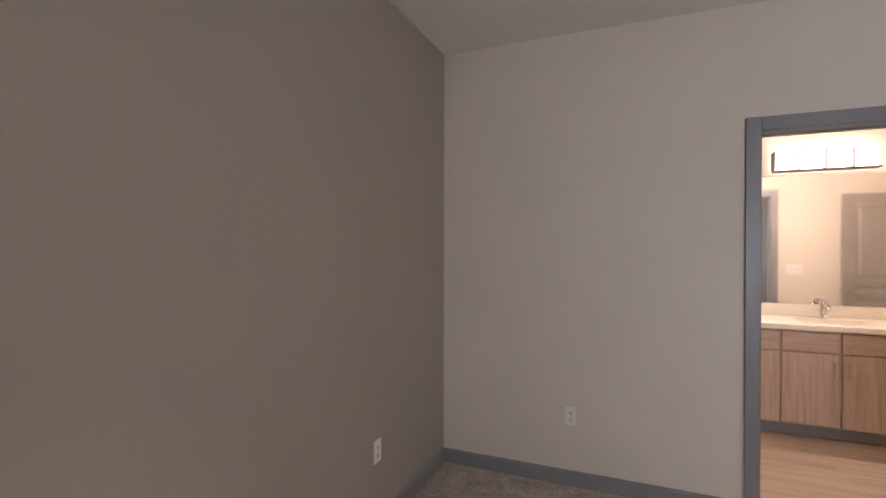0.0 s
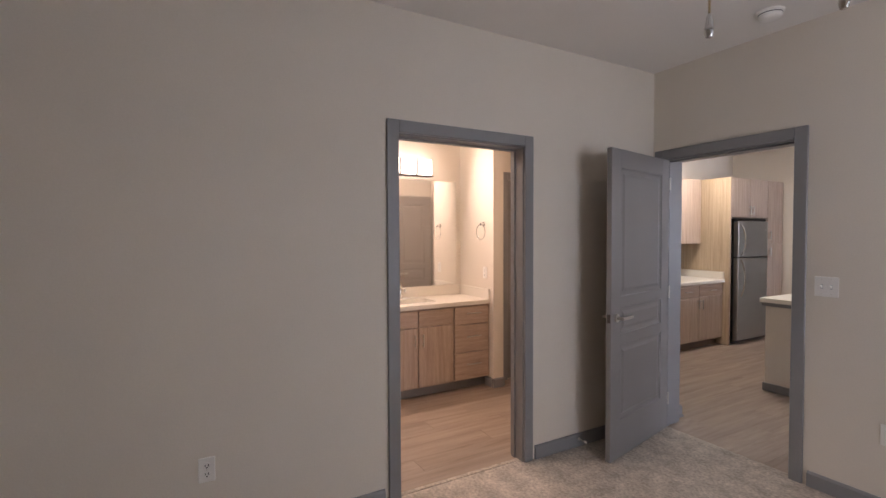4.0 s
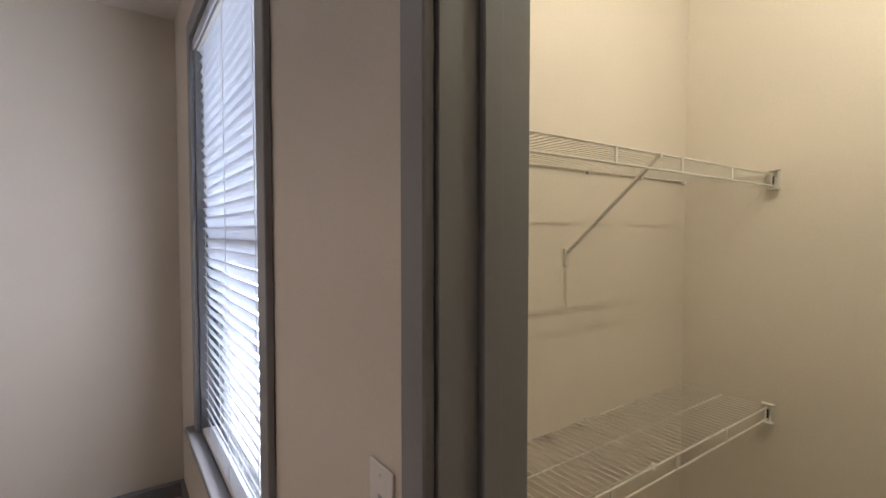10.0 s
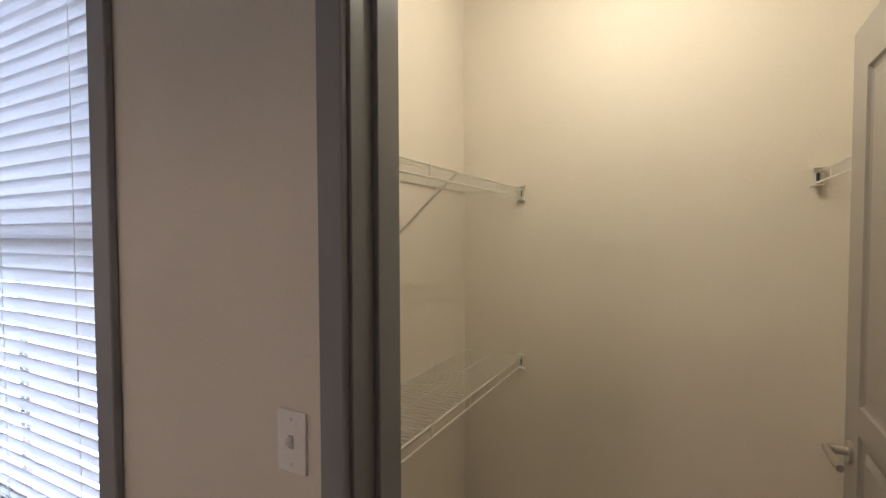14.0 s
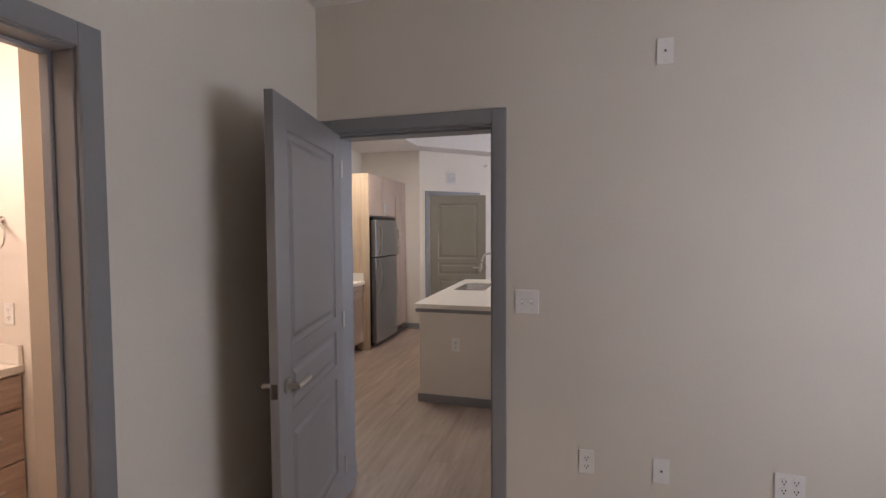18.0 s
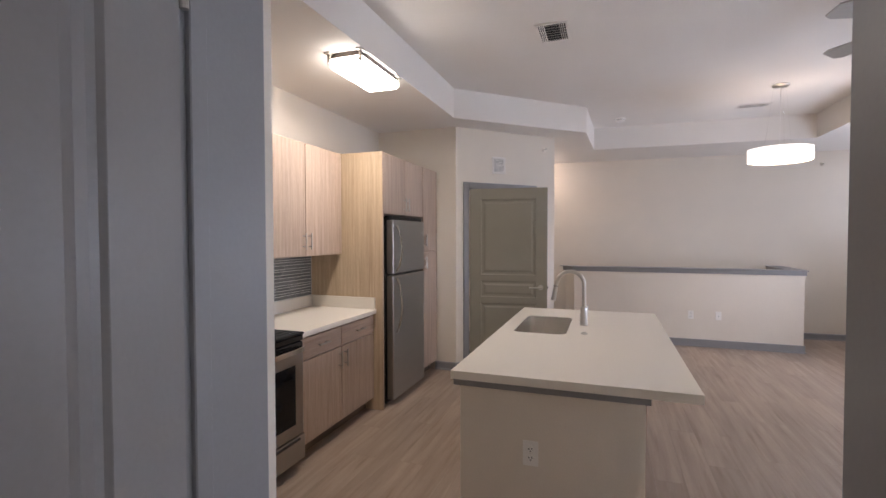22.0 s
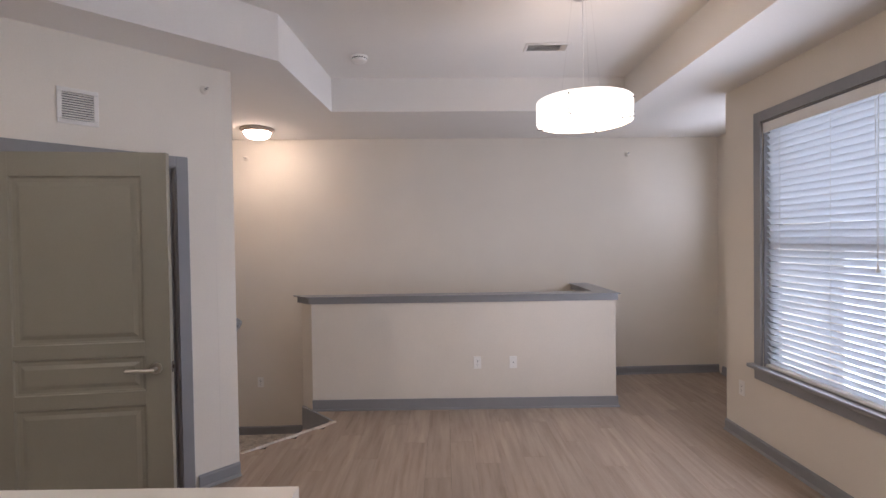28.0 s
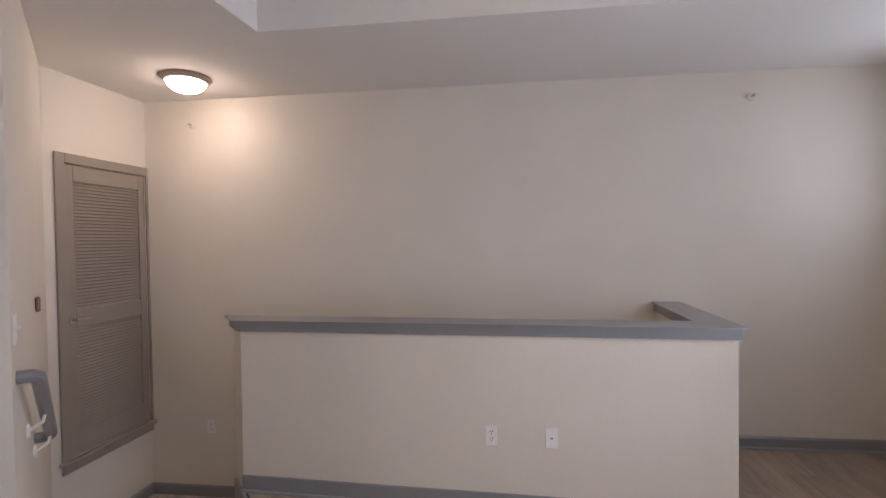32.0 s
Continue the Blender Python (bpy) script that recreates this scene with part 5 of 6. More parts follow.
# ---------------------------------------------------------------- bathroom
vn = thing("vanity_cabinet", (VX, VY0, 0), "light oak bathroom vanity with doors and three drawers", "vanity")
vd, vl = VXF - VX, VY1 - VY0
bm = box(bm_new(), (0.004, 0, 0.1), (vd, vl - 0.003, 0.55))
box(bm, (vd - 0.018, 0, 0.55), (vd, vl - 0.003, VT - 0.041))
part("body", bm, CABV, vn)
part("toe_kick", box(bm_new(), (0.004, 0, 0), (vd - 0.07, vl - 0.003, 0.1)), TRIM, vn, "grey toe kick")
dw = VY1 - VDR
for i in range(3):
    z0 = [0.108, 0.372, 0.642][i]
    z1 = [0.366, 0.636, VT - 0.05][i]
    front(vn, "drawer_front", vl - dw, vl - 0.006, z0, z1, vd, CABH, (vl - dw / 2, (z0 + z1) / 2 + 0.02, (0, 1, 0), 0.16), gap=0.005)
y = vl - dw - 0.01
k = 0
while y > 0.4:
    a = y - VDW
    front(vn, "false_front", a, y, VT - 0.20, VT - 0.05, vd, CABH, gap=0.007)
    front(vn, "door", a, y, 0.108, VT - 0.206, vd, CABV, (a + 0.04 if k % 2 == 0 else y - 0.04, VT - 0.32, (0, 0, 1), 0.12), gap=0.007)
    y = a - 0.002
    k += 1
vt = thing("bath_countertop", (VX, VY0, VT), "white cultured marble countertop with an upstand on the vanity", "countertop")
bm = slab_with_hole(bm_new(), 0.004, vd + 0.03, 0, vl - 0.003, -0.038, 0, (0.16, vd - 0.1, VSK - VY0 - 0.24, VSK - VY0 + 0.24, 0.05))
part("slab", bm, QUARTZ, vt)
part("upstand", box(bm_new(), (0.004, 0, 0.0005), (0.024, vl - 0.003, 0.10), 0.002), QUARTZ, vt)
part("side_upstand", box(bm_new(), (0.025, vl - 0.023, 0.0005), (vd + 0.025, vl - 0.003, 0.10), 0.002), QUARTZ, vt)
part("basin", basin(bm_new(), 0.16, vd - 0.1, VSK - VY0 - 0.24, VSK - VY0 + 0.24, 0.05, -0.0385, 0.13), PORCELAIN, vt, "white rectangular basin", True)
bf = thing("bath_faucet", (VX + 0.09, VSK, VT), "chrome single-hole bathroom faucet", "faucet")
part("body", lathe(bm_new(), [(0.026, 0), (0.026, 0.004), (0.02, 0.008), (0.02, 0.13), (0.017, 0.14)], 20), CHROME, bf, smooth=True)
part("spout", tube(bm_new(), [(0.0, 0, 0.09), (0.05, 0, 0.115), (0.1, 0, 0.11), (0.125, 0, 0.085)], 0.012, 12), CHROME, bf, smooth=True)
part("lever", box(bm_new(), (-0.07, -0.01, 0.142), (0.02, 0.01, 0.15), 0.003), CHROME, bf)
mr = thing("bath_mirror", (VX, VY0, VT + 0.104), "large frameless wall mirror above the vanity", "mirror")
part("mirror_glass", box(bm_new(), (0.004, 0.2, 0), (0.01, MRY - VY0, MRT - VT - 0.104), 0.001), MIRROR, mr, "frameless mirror glass")
vl_ = thing("vanity_light", (VX, VLY, VLZ), "four-shade chrome vanity light above the mirror", "wall light")
part("back_plate", box(bm_new(), (0.003, -0.30, -0.04), (0.02, 0.30, 0.04), 0.004, 2), CHROME, vl_)
part("bar", box(bm_new(), (0.02, -0.345, -0.094), (0.134, 0.36, -0.083), 0.002), BRONZED, vl_)
for i in range(4):
    yy = -0.267 + i * 0.178
    part("glass_shade", box(bm_new(), (0.03, yy - 0.075, -0.078), (0.125, yy + 0.082, 0.078), 0.012, 3), BULB, vl_, "lit white glass shade")
    part("clip", box(bm_new(), (0.02, yy - 0.086, -0.083), (0.134, yy - 0.079, 0.078), 0.001), BRONZED, vl_, "satin nickel shade holder")
lamp("vanity_bulbs", 'AREA', (VX + 0.15, VLY, VLZ), 12.5, (1, 0.80, 0.66), 0.66, aim=(VX + 2.15, VLY - 0.1, VLZ - 0.5), size_y=0.15)
# unseen ceiling light, added only to brighten the bathroom
bl = thing("bath_fill_light", (-2.95, 0.55, H), "unseen round ceiling light added to brighten the bathroom", "ceiling light")
part("ring", lathe(bm_new(), [(0.165, -0.0005), (0.17, -0.012), (0.16, -0.022), (0.14, -0.03)], 40), TAUPE, bl, smooth=True)
part("dome", lathe(bm_new(), [(0.138, -0.028), (0.12, -0.06), (0.08, -0.085), (0.02, -0.096)], 40), BATHG, bl, "lit frosted glass dome", True)
tr = thing("towel_ring", along((TRX, VY1, TRZ), (TRX - 1, VY1)), "chrome towel ring on the side wall", "towel ring")
part("post", rod(bm_new(), (0, 0.0005, 0), (0, 0.045, 0), 0.014, 16), CHROME, tr, smooth=True)
part("rosette", rod(bm_new(), (0, 0.0005, 0), (0, 0.008, 0), 0.024, 20), CHROME, tr, smooth=True)
part("ring", tube(bm_new(), [(0.075 * math.sin(2 * math.pi * k / 32), 0.04, -0.075 + 0.075 * math.cos(2 * math.pi * k / 32)) for k in range(32)], 0.0045, 8, True), CHROME, tr, smooth=True)
outlet(along((TRX + 0.02, VY1, 1.12), (TRX - 1, VY1)), label="white outlet beside the vanity")

# ---------------------------------------------------------------- living room and stairs
pn = thing("pendant_light", (PNX, PNY, HT), "white drum pendant light hung on thin cables", "pendant light")
part("canopy", lathe(bm_new(), [(0.075, -0.0005), (0.075, -0.012), (0.06, -0.024), (0.012, -0.028)], 32), NICKEL, pn, smooth=True)
part("cord", rod(bm_new(), (0, 0, -0.02), (0, 0, PNB + PNH - HT), 0.0025, 8), WHITEP, pn)
for k in range(3):
    a = 2 * math.pi * k / 3 + PNA
    part("cable", rod(bm_new(), (0.06 * math.cos(a), 0.06 * math.sin(a), -0.02), (PNR * 0.5 * math.cos(a), PNR * 0.5 * math.sin(a), PNB + PNH - HT), 0.0006, 5), CHROME, pn)
zb, zt = PNB - HT, PNB + PNH - HT
for k in range(4):
    bm = bm_new()
    a0, a1 = PNA + math.pi / 2 * k - 0.05, PNA + math.pi / 2 * (k + 1) + 0.05
    lo, hi = [], []
    rr = PNR + (0.004 if k % 2 else 0.0)
    for i in range(13):
        a = a0 + (a1 - a0) * i / 12
        lo.append((rr * math.cos(a), rr * math.sin(a)))
        hi.append(((rr + 0.003) * math.cos(a), (rr + 0.003) * math.sin(a)))
    prism(bm, lo + hi[::-1], zb, zt)
    part("shade_panel", bm, SHADE, pn, "curved lit white acrylic panel", True)
part("diffuser", lathe(bm_new(), [(PNR - 0.004, zb + 0.012), (PNR - 0.004, zb + 0.016)], 48), SHADEB, pn, "lit white bottom diffuser")
# unseen plate, added to keep the diffuser's glow off the ceiling
part("reflector", lathe(bm_new(), [(PNR - 0.006, zb + 0.026), (PNR - 0.006, zb + 0.03)], 48), WHITEP, pn)
part("lower_rim", tube(bm_new(), [(PNR * math.cos(2 * math.pi * k / 48), PNR * math.sin(2 * math.pi * k / 48), zb) for k in range(48)], 0.0022, 6, True), TAUPE, pn, "thin metal rim", True)
lamp("pendant_bulbs", 'POINT', (PNX, PNY, PNB + PNH - 0.07), 2.2, (1, 0.78, 0.56), 0.09)
for k in range(4):
    m2 = Matrix.Rotation(math.pi / 2 * k + PNA, 4, 'Z')
    part("pin", rod(bm_new(), (PNR - 0.085, 0, zb - 0.001), (PNR + 0.016, 0, zb - 0.001), 0.0042, 8), GASKET, pn, "dark metal pin", at=m2)
    part("screw", rod(bm_new(), (PNR - 0.004, 0, zt - 0.02), (PNR + 0.014, 0, zt - 0.02), 0.005, 10), GASKET, pn, at=m2)
    part("screw", rod(bm_new(), (PNR - 0.004, 0, zb + 0.026), (PNR + 0.014, 0, zb + 0.026), 0.0035, 8), GASKET, pn, at=m2)
part("spider", box(bm_new(), (-PNR, -0.004, zt - 0.012), (PNR, 0.004, zt - 0.008)), CHROME, pn)
fl = thing("flush_light", (FLX, FLY, H), "flush ceiling light with a bronze ring and lit glass dome", "ceiling light")
part("ring", lathe(bm_new(), [(0.165, -0.0005), (0.17, -0.012), (0.16, -0.022), (0.15, -0.026), (0.145, -0.036), (0.13, -0.04)], 40), TAUPE, fl, "taupe metal ring", True)
part("dome", lathe(bm_new(), [(0.132, -0.038), (0.12, -0.065), (0.09, -0.09), (0.045, -0.105), (0.01, -0.108)], 40), DOME, fl, "lit frosted glass dome", True)
kl = thing("kitchen_light", (KLX, KLY, H), "wrapped white acrylic kitchen ceiling light with nickel clips", "ceiling light")
kw, kn = 0.125, KLL / 2
part("pan", box(bm_new(), (-kw + 0.01, -kn + 0.01, -0.031), (kw - 0.01, kn - 0.01, -0.0005), 0.003), BRONZED, kl, "dark metal back pan")
bm = bm_new()
prism(bm, [(-kw, -kn), (kw, -kn), (kw, kn), (-kw, kn)], -0.10, -0.032)
bmesh.ops.bevel(bm, geom=bm.edges[:], offset=0.02, segments=3, affect='EDGES', profile=0.5)
part("diffuser", bm, DIFFUSER, kl, "lit white acrylic diffuser", True)
lamp("kitchen_tubes", 'AREA', (KLX, KLY, H - 0.103), 7.5, (1, 0.95, 0.85), 0.24, size_y=KLL)
for sx in (-1, 1):
    for sy in (-1, 1):
        bm = bm_new()
        x, y = sx * (kw - 0.006), sy * (kn + 0.007)
        box(bm, (x - 0.011, y - 0.003, -0.082), (x + 0.011, y + 0.003, -0.008), 0.0015)
        ya, yb = sorted((y - sy * 0.06, y + sy * 0.028))
        box(bm, (x - 0.022, ya, -0.012), (x + 0.022, yb, -0.0005), 0.002)
        cl = part("clip", bm, NICKEL, kl, "satin nickel clip")
        part("screw", rod(bm_new(), (x, y, -0.07), (x, y + sy * 0.014, -0.07), 0.008, 12), SATIN, cl)


def louver_door(m, w, h):
    """The raised louvered door: x along the wall, y out of it, z from its sill."""
    d = thing("door_louvered", m, "taupe louvered utility door with a sill, closed", "door", kind="structure")
    c = 0.07
    for lo, hi in (((-c, 0), (0, h + c)), ((w, 0), (w + c, h + c)), ((0, h), (w, h + c))):
        part("casing", box(bm_new(), (lo[0], 0.001, lo[1]), (hi[0], 0.02, hi[1]), 0.003), LOUV, d)
    part("sill", box(bm_new(), (-c - 0.02, 0.001, -0.025), (w + c + 0.02, 0.05, 0), 0.005, 2), LOUV, d)
    part("apron", box(bm_new(), (-c, 0.001, -0.09), (w + c, 0.016, -0.025), 0.003), LOUV, d)
    lf = bm_new()
    st = 0.068
    y0, y1 = -0.028, 0.004
    box(lf, (0.004, y0, 0.004), (st, y1, h - 0.004), 0.002)
    box(lf, (w - st, y0, 0.004), (w - 0.004, y1, h - 0.004), 0.002)
    mid = h * 0.47
    for a, b in ((0.004, 0.17), (mid - 0.06, mid + 0.06), (h - 0.12, h - 0.004)):
        box(lf, (st, y0, a), (w - st, y1, b), 0.002)
    lo = part("door_leaf", lf, LOUV, d)
    sl = finish(box(bm_new(), (st, -0.0155, -0.003), (w - st, 0.0155, 0.003), 0.001), "louver", LOUV)
    for a, b in ((0.17, mid - 0.06), (mid + 0.06, h - 0.12)):
        n = int((b - a) / 0.0245)
        for i in range(n):
            s = new("louver", sl)
            s.parent = lo
            s.matrix_basis = Matrix.Translation((0, -0.012, a + (i + 0.5) * (b - a) / n)) @ Matrix.Rotation(radians(-56), 4, 'X')
    lever(lo, w - st * 0.5, mid, y1, 1, -1)
    for hz in (0.2, h * 0.5, h - 0.25):
        part("hinge", rod(bm_new(), (-0.002, 0.012, hz), (-0.002, 0.012, hz + 0.08), 0.006, 8), LOUV, lo)
    return d


LOUV = mat("taupe_louver_paint", (0.32, 0.27, 0.225), 0.45, vary=0.03, scale=3, bump=0.04, bump_scale=80)

lp = thing("pantry_light", (-3.25, 8.95, H), "small round lit glass pantry ceiling light", "ceiling light")
part("pan", lathe(bm_new(), [(0.12, -0.0005), (0.12, -0.02), (0.11, -0.025)], 28), WHITEP, lp, smooth=True)
part("dome", lathe(bm_new(), [(0.10, -0.024), (0.095, -0.05), (0.06, -0.08), (0.02, -0.095)], 28), DOME, lp, "lit frosted glass dome", True)


# ---------------------------------------------------------------- doors and windows in place
db = doorway("door_bath", along((XA, BD[1], 0), (XA, BD[0])), BD[1] - BD[0], DH, T, "grey-cased bathroom doorway, open", -0.075)
sk = part("strike_plate", box(bm_new(), (0.0002, -T + 0.008, 0.905), (0.0018, -T + 0.034, 0.965), 0.0005), TRIM, db, "painted strike plate")
part("latch_hole", box(bm_new(), (0.0016, -T + 0.013, 0.922), (0.0024, -T + 0.027, 0.949), 0.0003), GASKET, sk)
doorway("door_bedroom", along((KD[1], YB, 0), (KD[0], YB)), KD[1] - KD[0], DH, TK, "grey-cased bedroom doorway, open", -0.045, None)
ob = thing("door_leaf_bedroom", Matrix.Translation((KD[0] + 0.034, YB + 0.008, 0.01)) @ Matrix.Rotation(radians(BLA), 4, 'Z'), "grey three-panel bedroom door leaf, open against the wall", "door", kind="structure")
leaf(ob, KD[1] - KD[0] - 0.006, DH - 0.014, DOORP, Matrix.Identity(4))
doorway("door_closet", along((XW, CD[0], 0), (XW, CD[1])), CD[1] - CD[0], DH, 0.14, "grey three-panel closet door, opened into the closet", -0.06, case=0.055)
ob = thing("door_leaf_closet", Matrix.Translation((XW + 0.143, CD[0] + 0.003, 0.01)) @ Matrix.Rotation(radians(CLA), 4, 'Z'), "grey three-panel closet door leaf, swung in", "door", kind="structure")
leaf(ob, CD[1] - CD[0] - 0.006, DH - 0.014, DOORC, Matrix.Identity(4))
mp = along((*PR, 0), (*PC, 0)) @ Matrix.Translation((PL - PO[1], 0, 0))
doorway("door_pantry", mp, PO[1] - PO[0], DH, T, "grey-cased pantry doorway with its door ajar", -0.05)
hp = Vector((PC[0], PC[1])) + PD * PO[0]
ob = thing("door_leaf_pantry", Matrix.Translation((hp.x + 0.01, hp.y - 0.014, 0.01)) @ Matrix.Rotation(math.atan2(PD.y, PD.x) - radians(PLA), 4, 'Z') @ Matrix.Translation((0.005, 0.036, 0)), "taupe three-panel pantry door leaf, ajar", "door", kind="structure")
leaf(ob, PO[1] - PO[0] - 0.006, DH - 0.014, DOORT, Matrix.Identity(4))
window("window_bedroom", along((XW, BW[0], 0), (XW, BW[1])), BW[1] - BW[0], BW[2], BW[3], 0.13, "double-hung window with grey casing and closed blinds", light=10, glow=50, side=(0.06, 0.9), rail=0.06)
window("window_living", along((XL, LW[0], 0), (XL, LW[1])), LW[1] - LW[0], LW[2], LW[3], 0.13, "wide double-hung window with grey casing and closed blinds", cord=0.25, tilt=55, light=17, glow=38, day=DAYC, side=(0.9, 0.05))
# bath door leaf seen in the mirror
ob = thing("door_leaf_bath", Matrix.Translation((XA - T - 0.004, BD[1] + 0.2, 0.01)) @ Matrix.Rotation(radians(90), 4, 'Z') @ Matrix.Translation((1.06, 0.045, 0)) @ Matrix.Rotation(math.pi, 4, 'Z'), "grey three-panel bathroom door leaf, open flat", "door", kind="structure")
# lightened paint makes up for the dim corner
leaf(ob, 0.60, DH - 0.014, DOORC, Matrix.Identity(4))
# ---------------------------------------------------------------- fittings in place
mB = lambda x, z: along((x, YB, z), (x - 1, YB))
outlet(mB(-1.112, 1.19), "light_switch", ("toggle", "toggle"), "white double toggle switch beside the bedroom door")
outlet(mB(-0.51, 2.328), "cable_plate", ("jack",), "white cable plate high on the wall")
outlet(mB(-0.828, 0.43), "wall_outlet", ("duplex",), "white outlet low on the bedroom wall")
outlet(mB(-0.50, 0.43), "cable_plate", ("jack",), "white cable plate low on the bedroom wall")
outlet(mB(0.008, 0.43), "wall_outlet", ("duplex", "duplex"), "white double outlet low on the bedroom wall")
outlet(along((-1.368, YS, 0.42), (-0.368, YS)), label="white outlet low on the taupe wall")
outlet(along((XA, 0.205, 0.42), (XA, -1)), label="white outlet low on the bathroom-side wall")
outlet(along((XW, 0.862, 1.145), (XW, 2)), "light_switch", ("toggle",), "white toggle switch beside the closet door")
outlet(along((XA - T - 0.004, BD[1] + 0.24, 1.19), (XA - T - 0.004, 9)), "light_switch", ("toggle", "toggle", "toggle"), "white triple toggle switch on the bathroom wall")
sprinkler(mB(-0.119, 2.575))
smoke_detector((-1.275, 3.02, H))
ceiling_vent(Matrix.Translation((-0.25, 2.57, H)) @ Matrix.Rotation(math.pi, 4, 'X'), 0.34, 0.18, "white ceiling air vent in the bedroom")
hw = lambda x, z: along((x, HWY, z), (x - 1, HWY))
outlet(hw(-0.466, 0.432), label="white outlet on the half wall")
outlet(hw(-0.13, 0.432), "cable_plate", ("jack",), "white cable plate on the half wall")
outlet(along((XL, 9.27, 0.40), (XL, 10)), label="white outlet below the living window")
outlet(along((-2.85, YNW + 0.022, 0.02), (-4, YNW - 0.03)), label="white outlet low on the stair wall")
outlet(along((1.0, YN + 0.03, 0.43), (0, YN - 0.01)), label="white outlet by the half wall")
sprinkler(along((1.36, YN + 0.05, 2.55), (0, YN - 0.01)))
sprinkler(along((-2.96, YNW + 0.02, 2.53), (-4, YNW - 0.03)))
mdiag = lambda d, z: along((*PR, 0), (*PC, 0)) @ Matrix.Translation((PL - d, 0, z))
sprinkler(mdiag(1.22, 2.58))
ceiling_vent(mdiag(0.565, 2.345) @ Matrix.Rotation(radians(-90), 4, 'X'), 0.185, 0.195, "white square wall vent above the pantry door", 11, "wall_vent", False)
ceiling_vent(Matrix.Translation((0.04, 9.23, HT)) @ Matrix.Rotation(math.pi, 4, 'X'), 0.34, 0.16, "white ceiling air vent in the living tray")
ceiling_vent(Matrix.Translation((-1.95, 6.45, HT)) @ Matrix.Rotation(math.pi, 4, 'X'), 0.24, 0.34, "white ceiling air vent above the island")
smoke_detector((-1.41, 9.36, HT))
outlet(along((XK + 0.012, 5.80, 1.10), (XK + 0.012, 4)) , label="white outlet on the tiled backsplash")
fan((FNX, FNY, H), 5, FNT, 0.31, "grey bedroom ceiling fan with two pull chains", [(CHA[0] - FNX, CHA[1] - FNY, CHA[2] - H, -0.40), (CHB[0] - FNX, CHB[1] - FNY, CHB[2] - H, -0.40)])
fan((F2X, F2Y, HT), 5, F2T, 0.31, "grey living room ceiling fan")
louver_door(along((XS, LD1, LDZ), (XS, LD0)), LD1 - LD0, LDH)
# unseen window, added to bring daylight into the kitchen and living room
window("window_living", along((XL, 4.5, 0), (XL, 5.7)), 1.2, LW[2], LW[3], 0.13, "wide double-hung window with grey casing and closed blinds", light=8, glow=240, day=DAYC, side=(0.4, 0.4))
window("window_recess", along((XE, 9.55, 0), (XE, 10.5)), 0.95, 1.73, 2.38, 0.13, "small high window with grey casing and closed blinds", light=7, glow=30, day=DAYC, side=(0.05, 0.5))
# narrow grey door past the vanity
doorway("door_linen", along((LNX + 0.004, YB - 0.014, 0), (LNX + 0.004, 0)), 0.30, DH, 0.02, "narrow grey linen closet door in the bathroom, shut", -0.01, Matrix.Translation((0.003, 0.0, 0.01)), DOORP, back=False)


def door_stop(m):
    """A spring door stop on a baseboard: y out of the wall."""
    d = thing("door_stop_spring", m, "small spring door stop on the baseboard", "door stop", "door stops")
    part("base", rod(bm_new(), (0, 0.017, 0), (0, 0.023, 0), 0.011, 14), NICKEL, d)
    part("spring", tube(bm_new(), [(0.0055 * math.cos(k * 1.05), 0.022 + k * 0.0009, 0.0055 * math.sin(k * 1.05)) for k in range(60)], 0.0012, 5), NICKEL, d, "coiled nickel spring", True)
    part("tip", rod(bm_new(), (0, 0.074, 0), (0, 0.088, 0), 0.008, 12), WHITEP, d, "white rubber tip")
    return d


door_stop(along((XA, 2.54, 0.055), (XA, 0)))
door_stop(along((PC[0] + PD.x * 0.06, PC[1] + PD.y * 0.06, 0.055), (*PC, 0)))
# stairs down behind the half wall
NX = Vector((-0.719, 0.695))
E0, E1 = Vector((-1.744, 9.735)), Vector((-2.32, 9.14))


def strip(a, b, out, z0, z1):
    bm = bm_new()
    prism(bm, [(a.x, a.y), (b.x, b.y), (b.x + NX.x * out, b.y + NX.y * out), (a.x + NX.x * out, a.y + NX.y * out)], z0, z1)
    return bm


for i in range(3):
    o = NX * (0.27 * (i - 1) + 0.02)
    if i:
        solid("stair_step", strip(E0 + o + Vector((0.2, 0.2)), E1 + o, 0.27, LAND, -0.19 * i), CARPET, "beige carpeted winder step going down", "stair", "structure", "stair steps")
solid("stair_riser", strip(E0, E1, 0.02, LAND, -0.012), CARPET, "carpeted riser below the floor edge", "stair")
bm = bm_new()
tube(bm, [(E0.x + 0.0, E0.y + 0.0, -0.008), (E1.x, E1.y, -0.008)], 0.02, 12)
solid("carpet_nosing", bm, CARPET, "rolled carpet nosing at the top of the stairs", "stair", smooth=True)
solid("stair_landing", box(bm_new(), (XS - 0.05, 9.2, LAND - 0.3), (HWX0 + 0.4, YN + 0.03, LAND)), CARPET, "beige carpeted stair landing", "carpet")
for i in range(9):
    solid("stair_step", box(bm_new(), (HWX0 + 0.4 + i * 0.26, HWY + HWT + 0.01, LAND - 0.18 * (i + 2)), (HWX0 + 0.4 + (i + 1) * 0.26, YN - 0.02, LAND - 0.18 * (i + 1)), 0.012), CARPET, "carpeted stair step going down", "stair", "structure", "stair steps")
bm = bm_new()
prism(bm, [(E0.x, E0.y), (HWX0 - HWT, HWY + HWT), (HWX0 - HWT - 0.012, HWY + HWT - 0.012), (E0.x - 0.012, E0.y - 0.012)], LAND, 0.004)
solid("stair_skirt", bm, TRIM, "grey skirt board beside the stairs below the half wall", "trim")
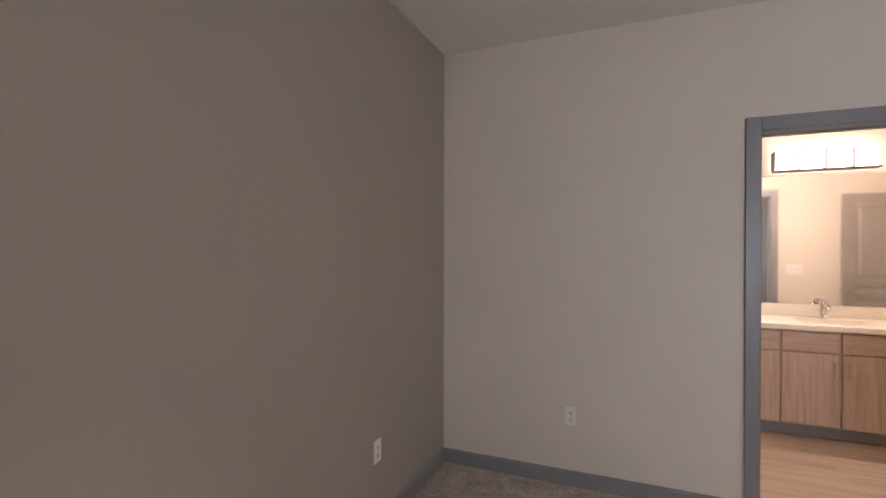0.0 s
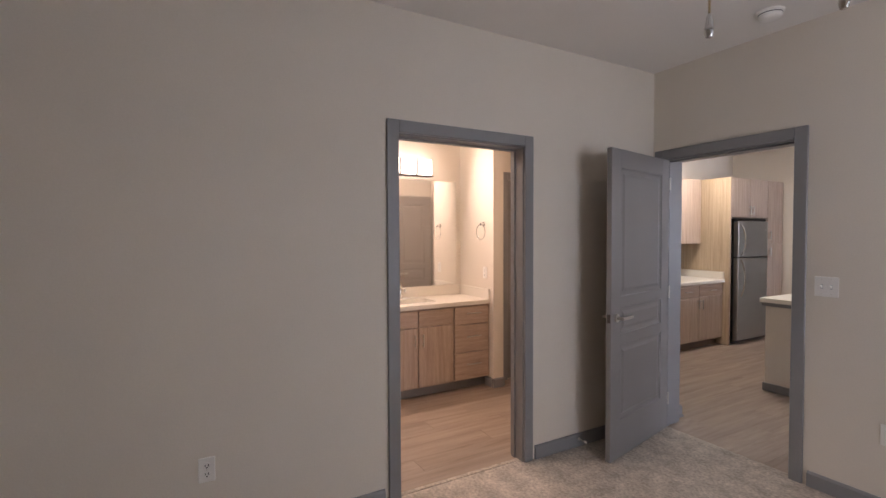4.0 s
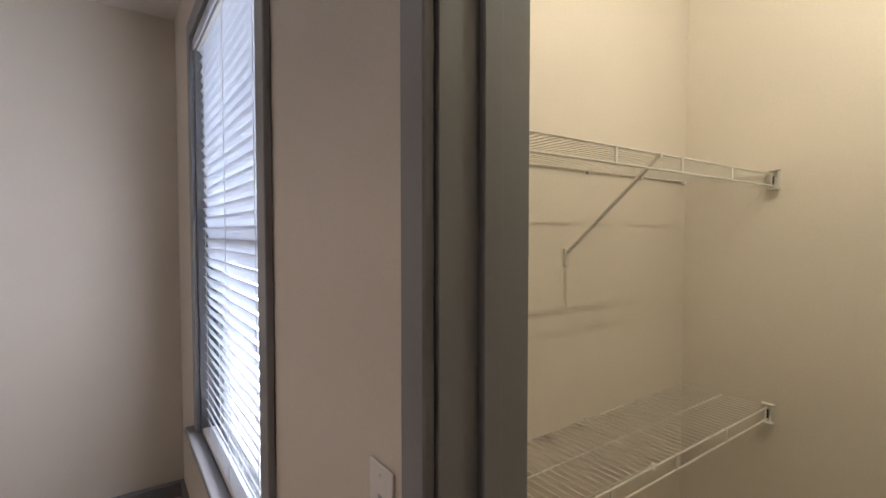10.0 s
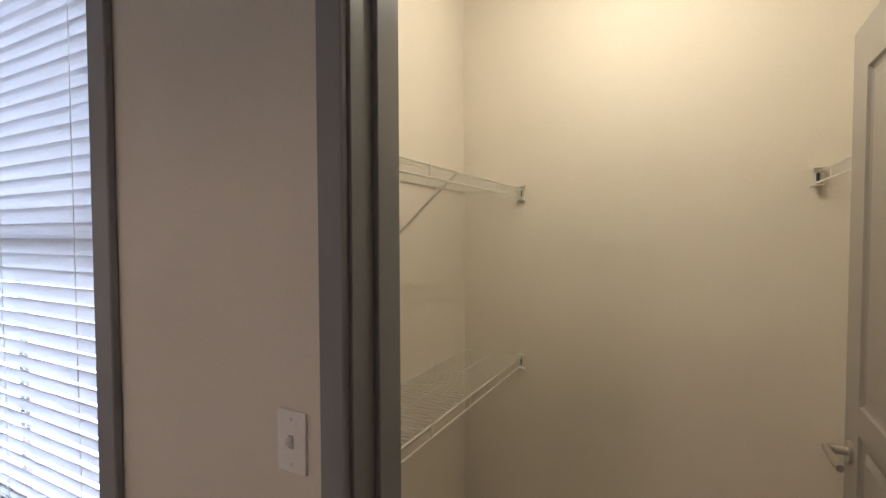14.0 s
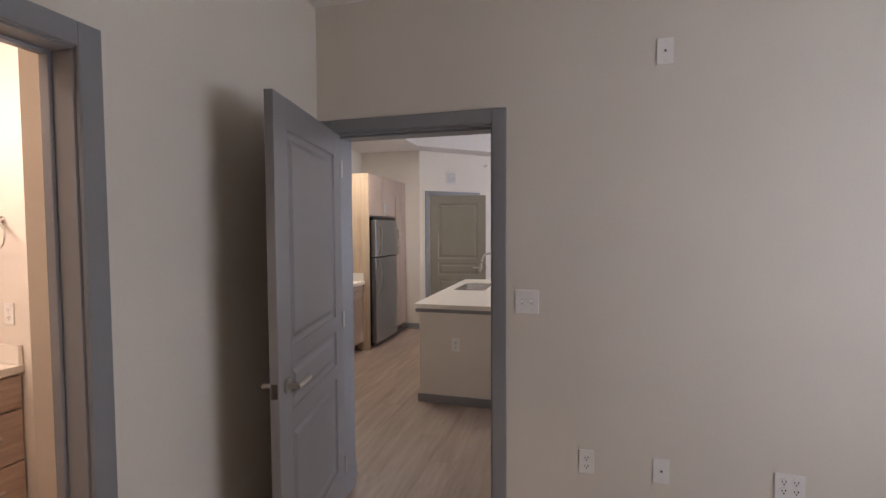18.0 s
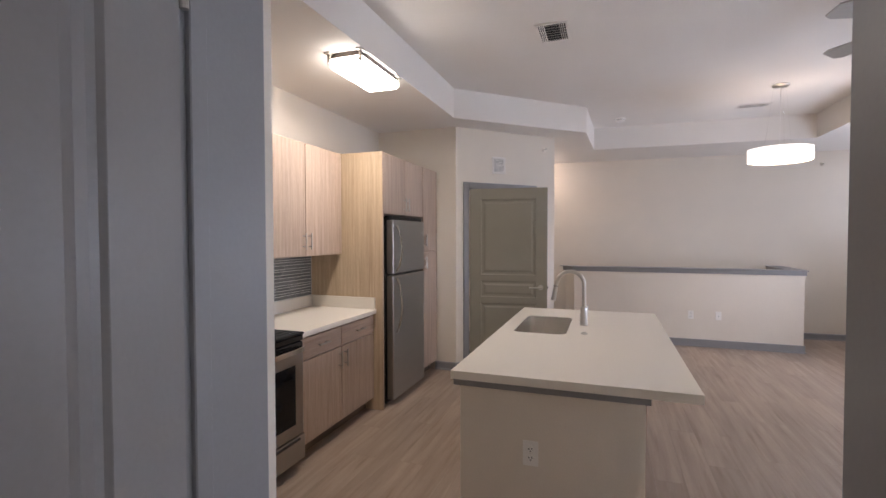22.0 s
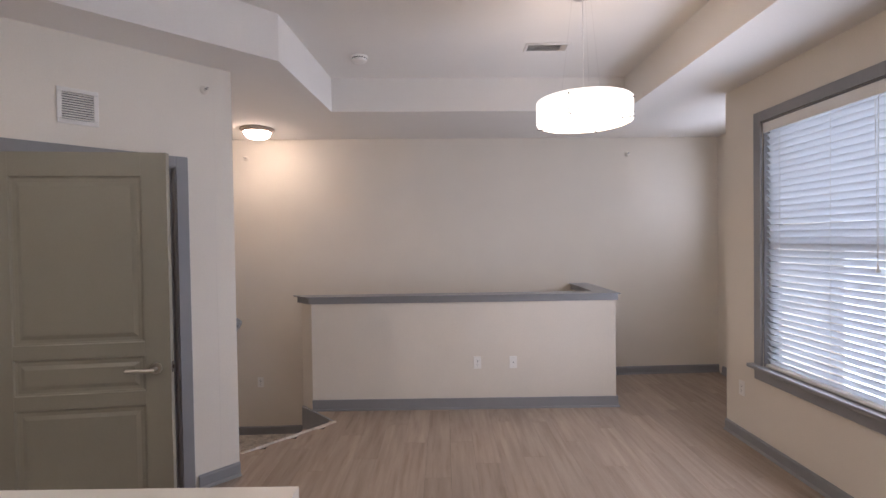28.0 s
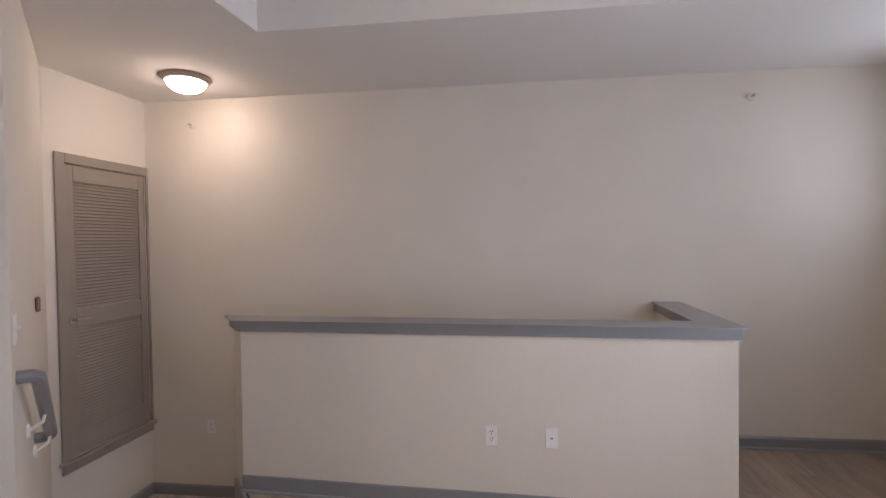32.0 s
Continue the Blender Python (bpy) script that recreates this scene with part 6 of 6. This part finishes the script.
# handrail on the diagonal stair wall
md = along((*PR, 0), (XS - 0.01, 10.0, 0)) @ Matrix.Rotation(0, 4, 'Z')
hr = thing("stair_handrail", md, "grey painted wooden handrail sloping down the stair wall", "handrail")
a, b = Vector((0.13, -0.065, 1.02)), Vector((0.70, -0.065, 0.60))
bm = bm_new()
tube(bm, [Vector((0.11, -0.002, 1.03)), Vector((0.11, -0.05, 1.03)), a, (a + b) / 2, b, Vector((0.72, -0.05, 0.585)), Vector((0.72, -0.002, 0.585))], 0.027, 8)
part("rail", bm, TRIM, hr, smooth=True)
for k in (0.5, 0.93):
    p = a + (b - a) * k
    bm = bm_new()
    tube(bm, [p + Vector((0, 0, -0.02)), p + Vector((0, 0.01, -0.06)), Vector((p.x, -0.006, p.z - 0.09))], 0.008, 8)
    rod(bm, (p.x, -0.012, p.z - 0.09), (p.x, -0.0005, p.z - 0.09), 0.03, 14)
    part("bracket", bm, WHITEP, hr, "white rail bracket")
ms = lambda d, z: md @ Matrix.Translation((d, 0, z)) @ Matrix.Rotation(math.pi, 4, 'Z')
outlet(ms(0.10, 1.225), "light_switch", ("toggle",), "white light switch above the handrail")
th = thing("door_chime_sensor", ms(0.95, 1.235), "small bronze doorbell sensor on the stair wall", "sensor")
part("case", box(bm_new(), (-0.022, 0.0005, -0.04), (0.022, 0.022, 0.04), 0.008, 3), BRONZE, th)
part("lens", box(bm_new(), (-0.01, 0.021, -0.005), (0.01, 0.024, 0.025), 0.002), NICKEL, th)

# ---------------------------------------------------------------- backsplash tiles
rng = random.Random(5)
gb = solid("backsplash", box(bm_new(), (XK + 0.0005, KY0, CT + 0.1005), (XK + 0.0084, FP0 - 0.002, UCB + 0.02)), GROUT, "thin linear grey glass mosaic backsplash", "backsplash")
rest = bm_new()
z = CT + 0.104
count = 0
tiles = {}
while z < UCB + 0.0:
    hgt = rng.choice((0.0155, 0.0215, 0.027))
    y = KY0 - rng.random() * 0.1
    while y < FP0 - 0.01:
        ln = rng.choice((0.08, 0.13, 0.18, 0.25, 0.32))
        a, b = max(y, KY0), min(y + ln, FP0 - 0.004)
        if b - a > 0.012:
            if a > 4.62 and count < 298:
                t = new("tile", tiles.setdefault("m", finish(box(bm_new(), (0, 0, 0), (1, 1, 1)), "tile", TILE)))
                t.parent = gb
                t.matrix_basis = Matrix.LocRotScale((XK + 0.006, a, z), None, (0.0034 + rng.random() * 0.001, b - a - 0.0036, hgt))
                count += 1
            else:
                v = [rest.verts.new(p) for p in ((XK + 0.0098, a, z), (XK + 0.0098, b - 0.0022, z), (XK + 0.0098, b - 0.0022, z + hgt), (XK + 0.0098, a, z + hgt))]
                w = [rest.verts.new((XK + 0.007, p.co.y, p.co.z)) for p in v]
                rest.faces.new(v)
                for k in range(4):
                    rest.faces.new((v[k], v[(k + 1) % 4], w[(k + 1) % 4], w[k]))
        y += ln
    z += hgt + 0.0036
tagged(part("tile_rest", rest, TILE, gb), kind="stuff")

# ---------------------------------------------------------------- floor planks
plank = finish(box(bm_new(), (0, 0, -0.006), (1, 1, 0)), "plank", PLANK)


def planks(parent, x0, x1, ends, width=0.178, length=1.22):
    """Rows of planks along y; ends(x): where a row begins and stops."""
    x, i = x0, 0
    while x < x1 - 0.01:
        w = min(width, x1 - x)
        lo, hi = ends(x + w / 2)
        y = lo - ((i * 0.42 + rng.random() * 0.2) % 1.0) * length
        while y < hi:
            a, b = max(y, lo), min(y + length, hi)
            if b - a > 0.02:
                p = new("plank", plank)
                p.parent = parent
                p.matrix_basis = Matrix.LocRotScale((x + 0.0006, a + 0.0006, rng.uniform(-0.0003, 0.0)), None, (w - 0.0012, b - a - 0.0012, 1))
            y += length
        x += w
        i += 1


def living_ends(x):
    hi = YN + 0.1
    if x < HWX1 - 0.08:
        hi = HWY + 0.05
    if x < -1.744:
        hi = 9.735 + (x + 1.744) * 1.033
    if x < -2.3:
        hi = min(hi, 9.12)
    if x < PC[0]:
        hi = PY + 0.02
    return YB + 0.05, hi


planks(bpy.data.objects["floor_living"], XK, XE + 0.05, living_ends)
bm = prism(bm_new(), [(-1.744, 9.738), (-1.744, HWY + 0.02), (-2.018, HWY + 0.02)], -0.006, -0.0004)
part("plank", bm, PLANK, bpy.data.objects["floor_living"])
planks(bpy.data.objects["floor_bath"], VX + 0.3, XA - 0.055, lambda x: (-0.9, YB + 0.0))
solid("threshold_bath", box(bm_new(), (XA - 0.06, BD[0], -0.01), (XA - 0.03, BD[1], 0.004), 0.002), CARPET, "carpet edge at the bathroom doorway", "trim")
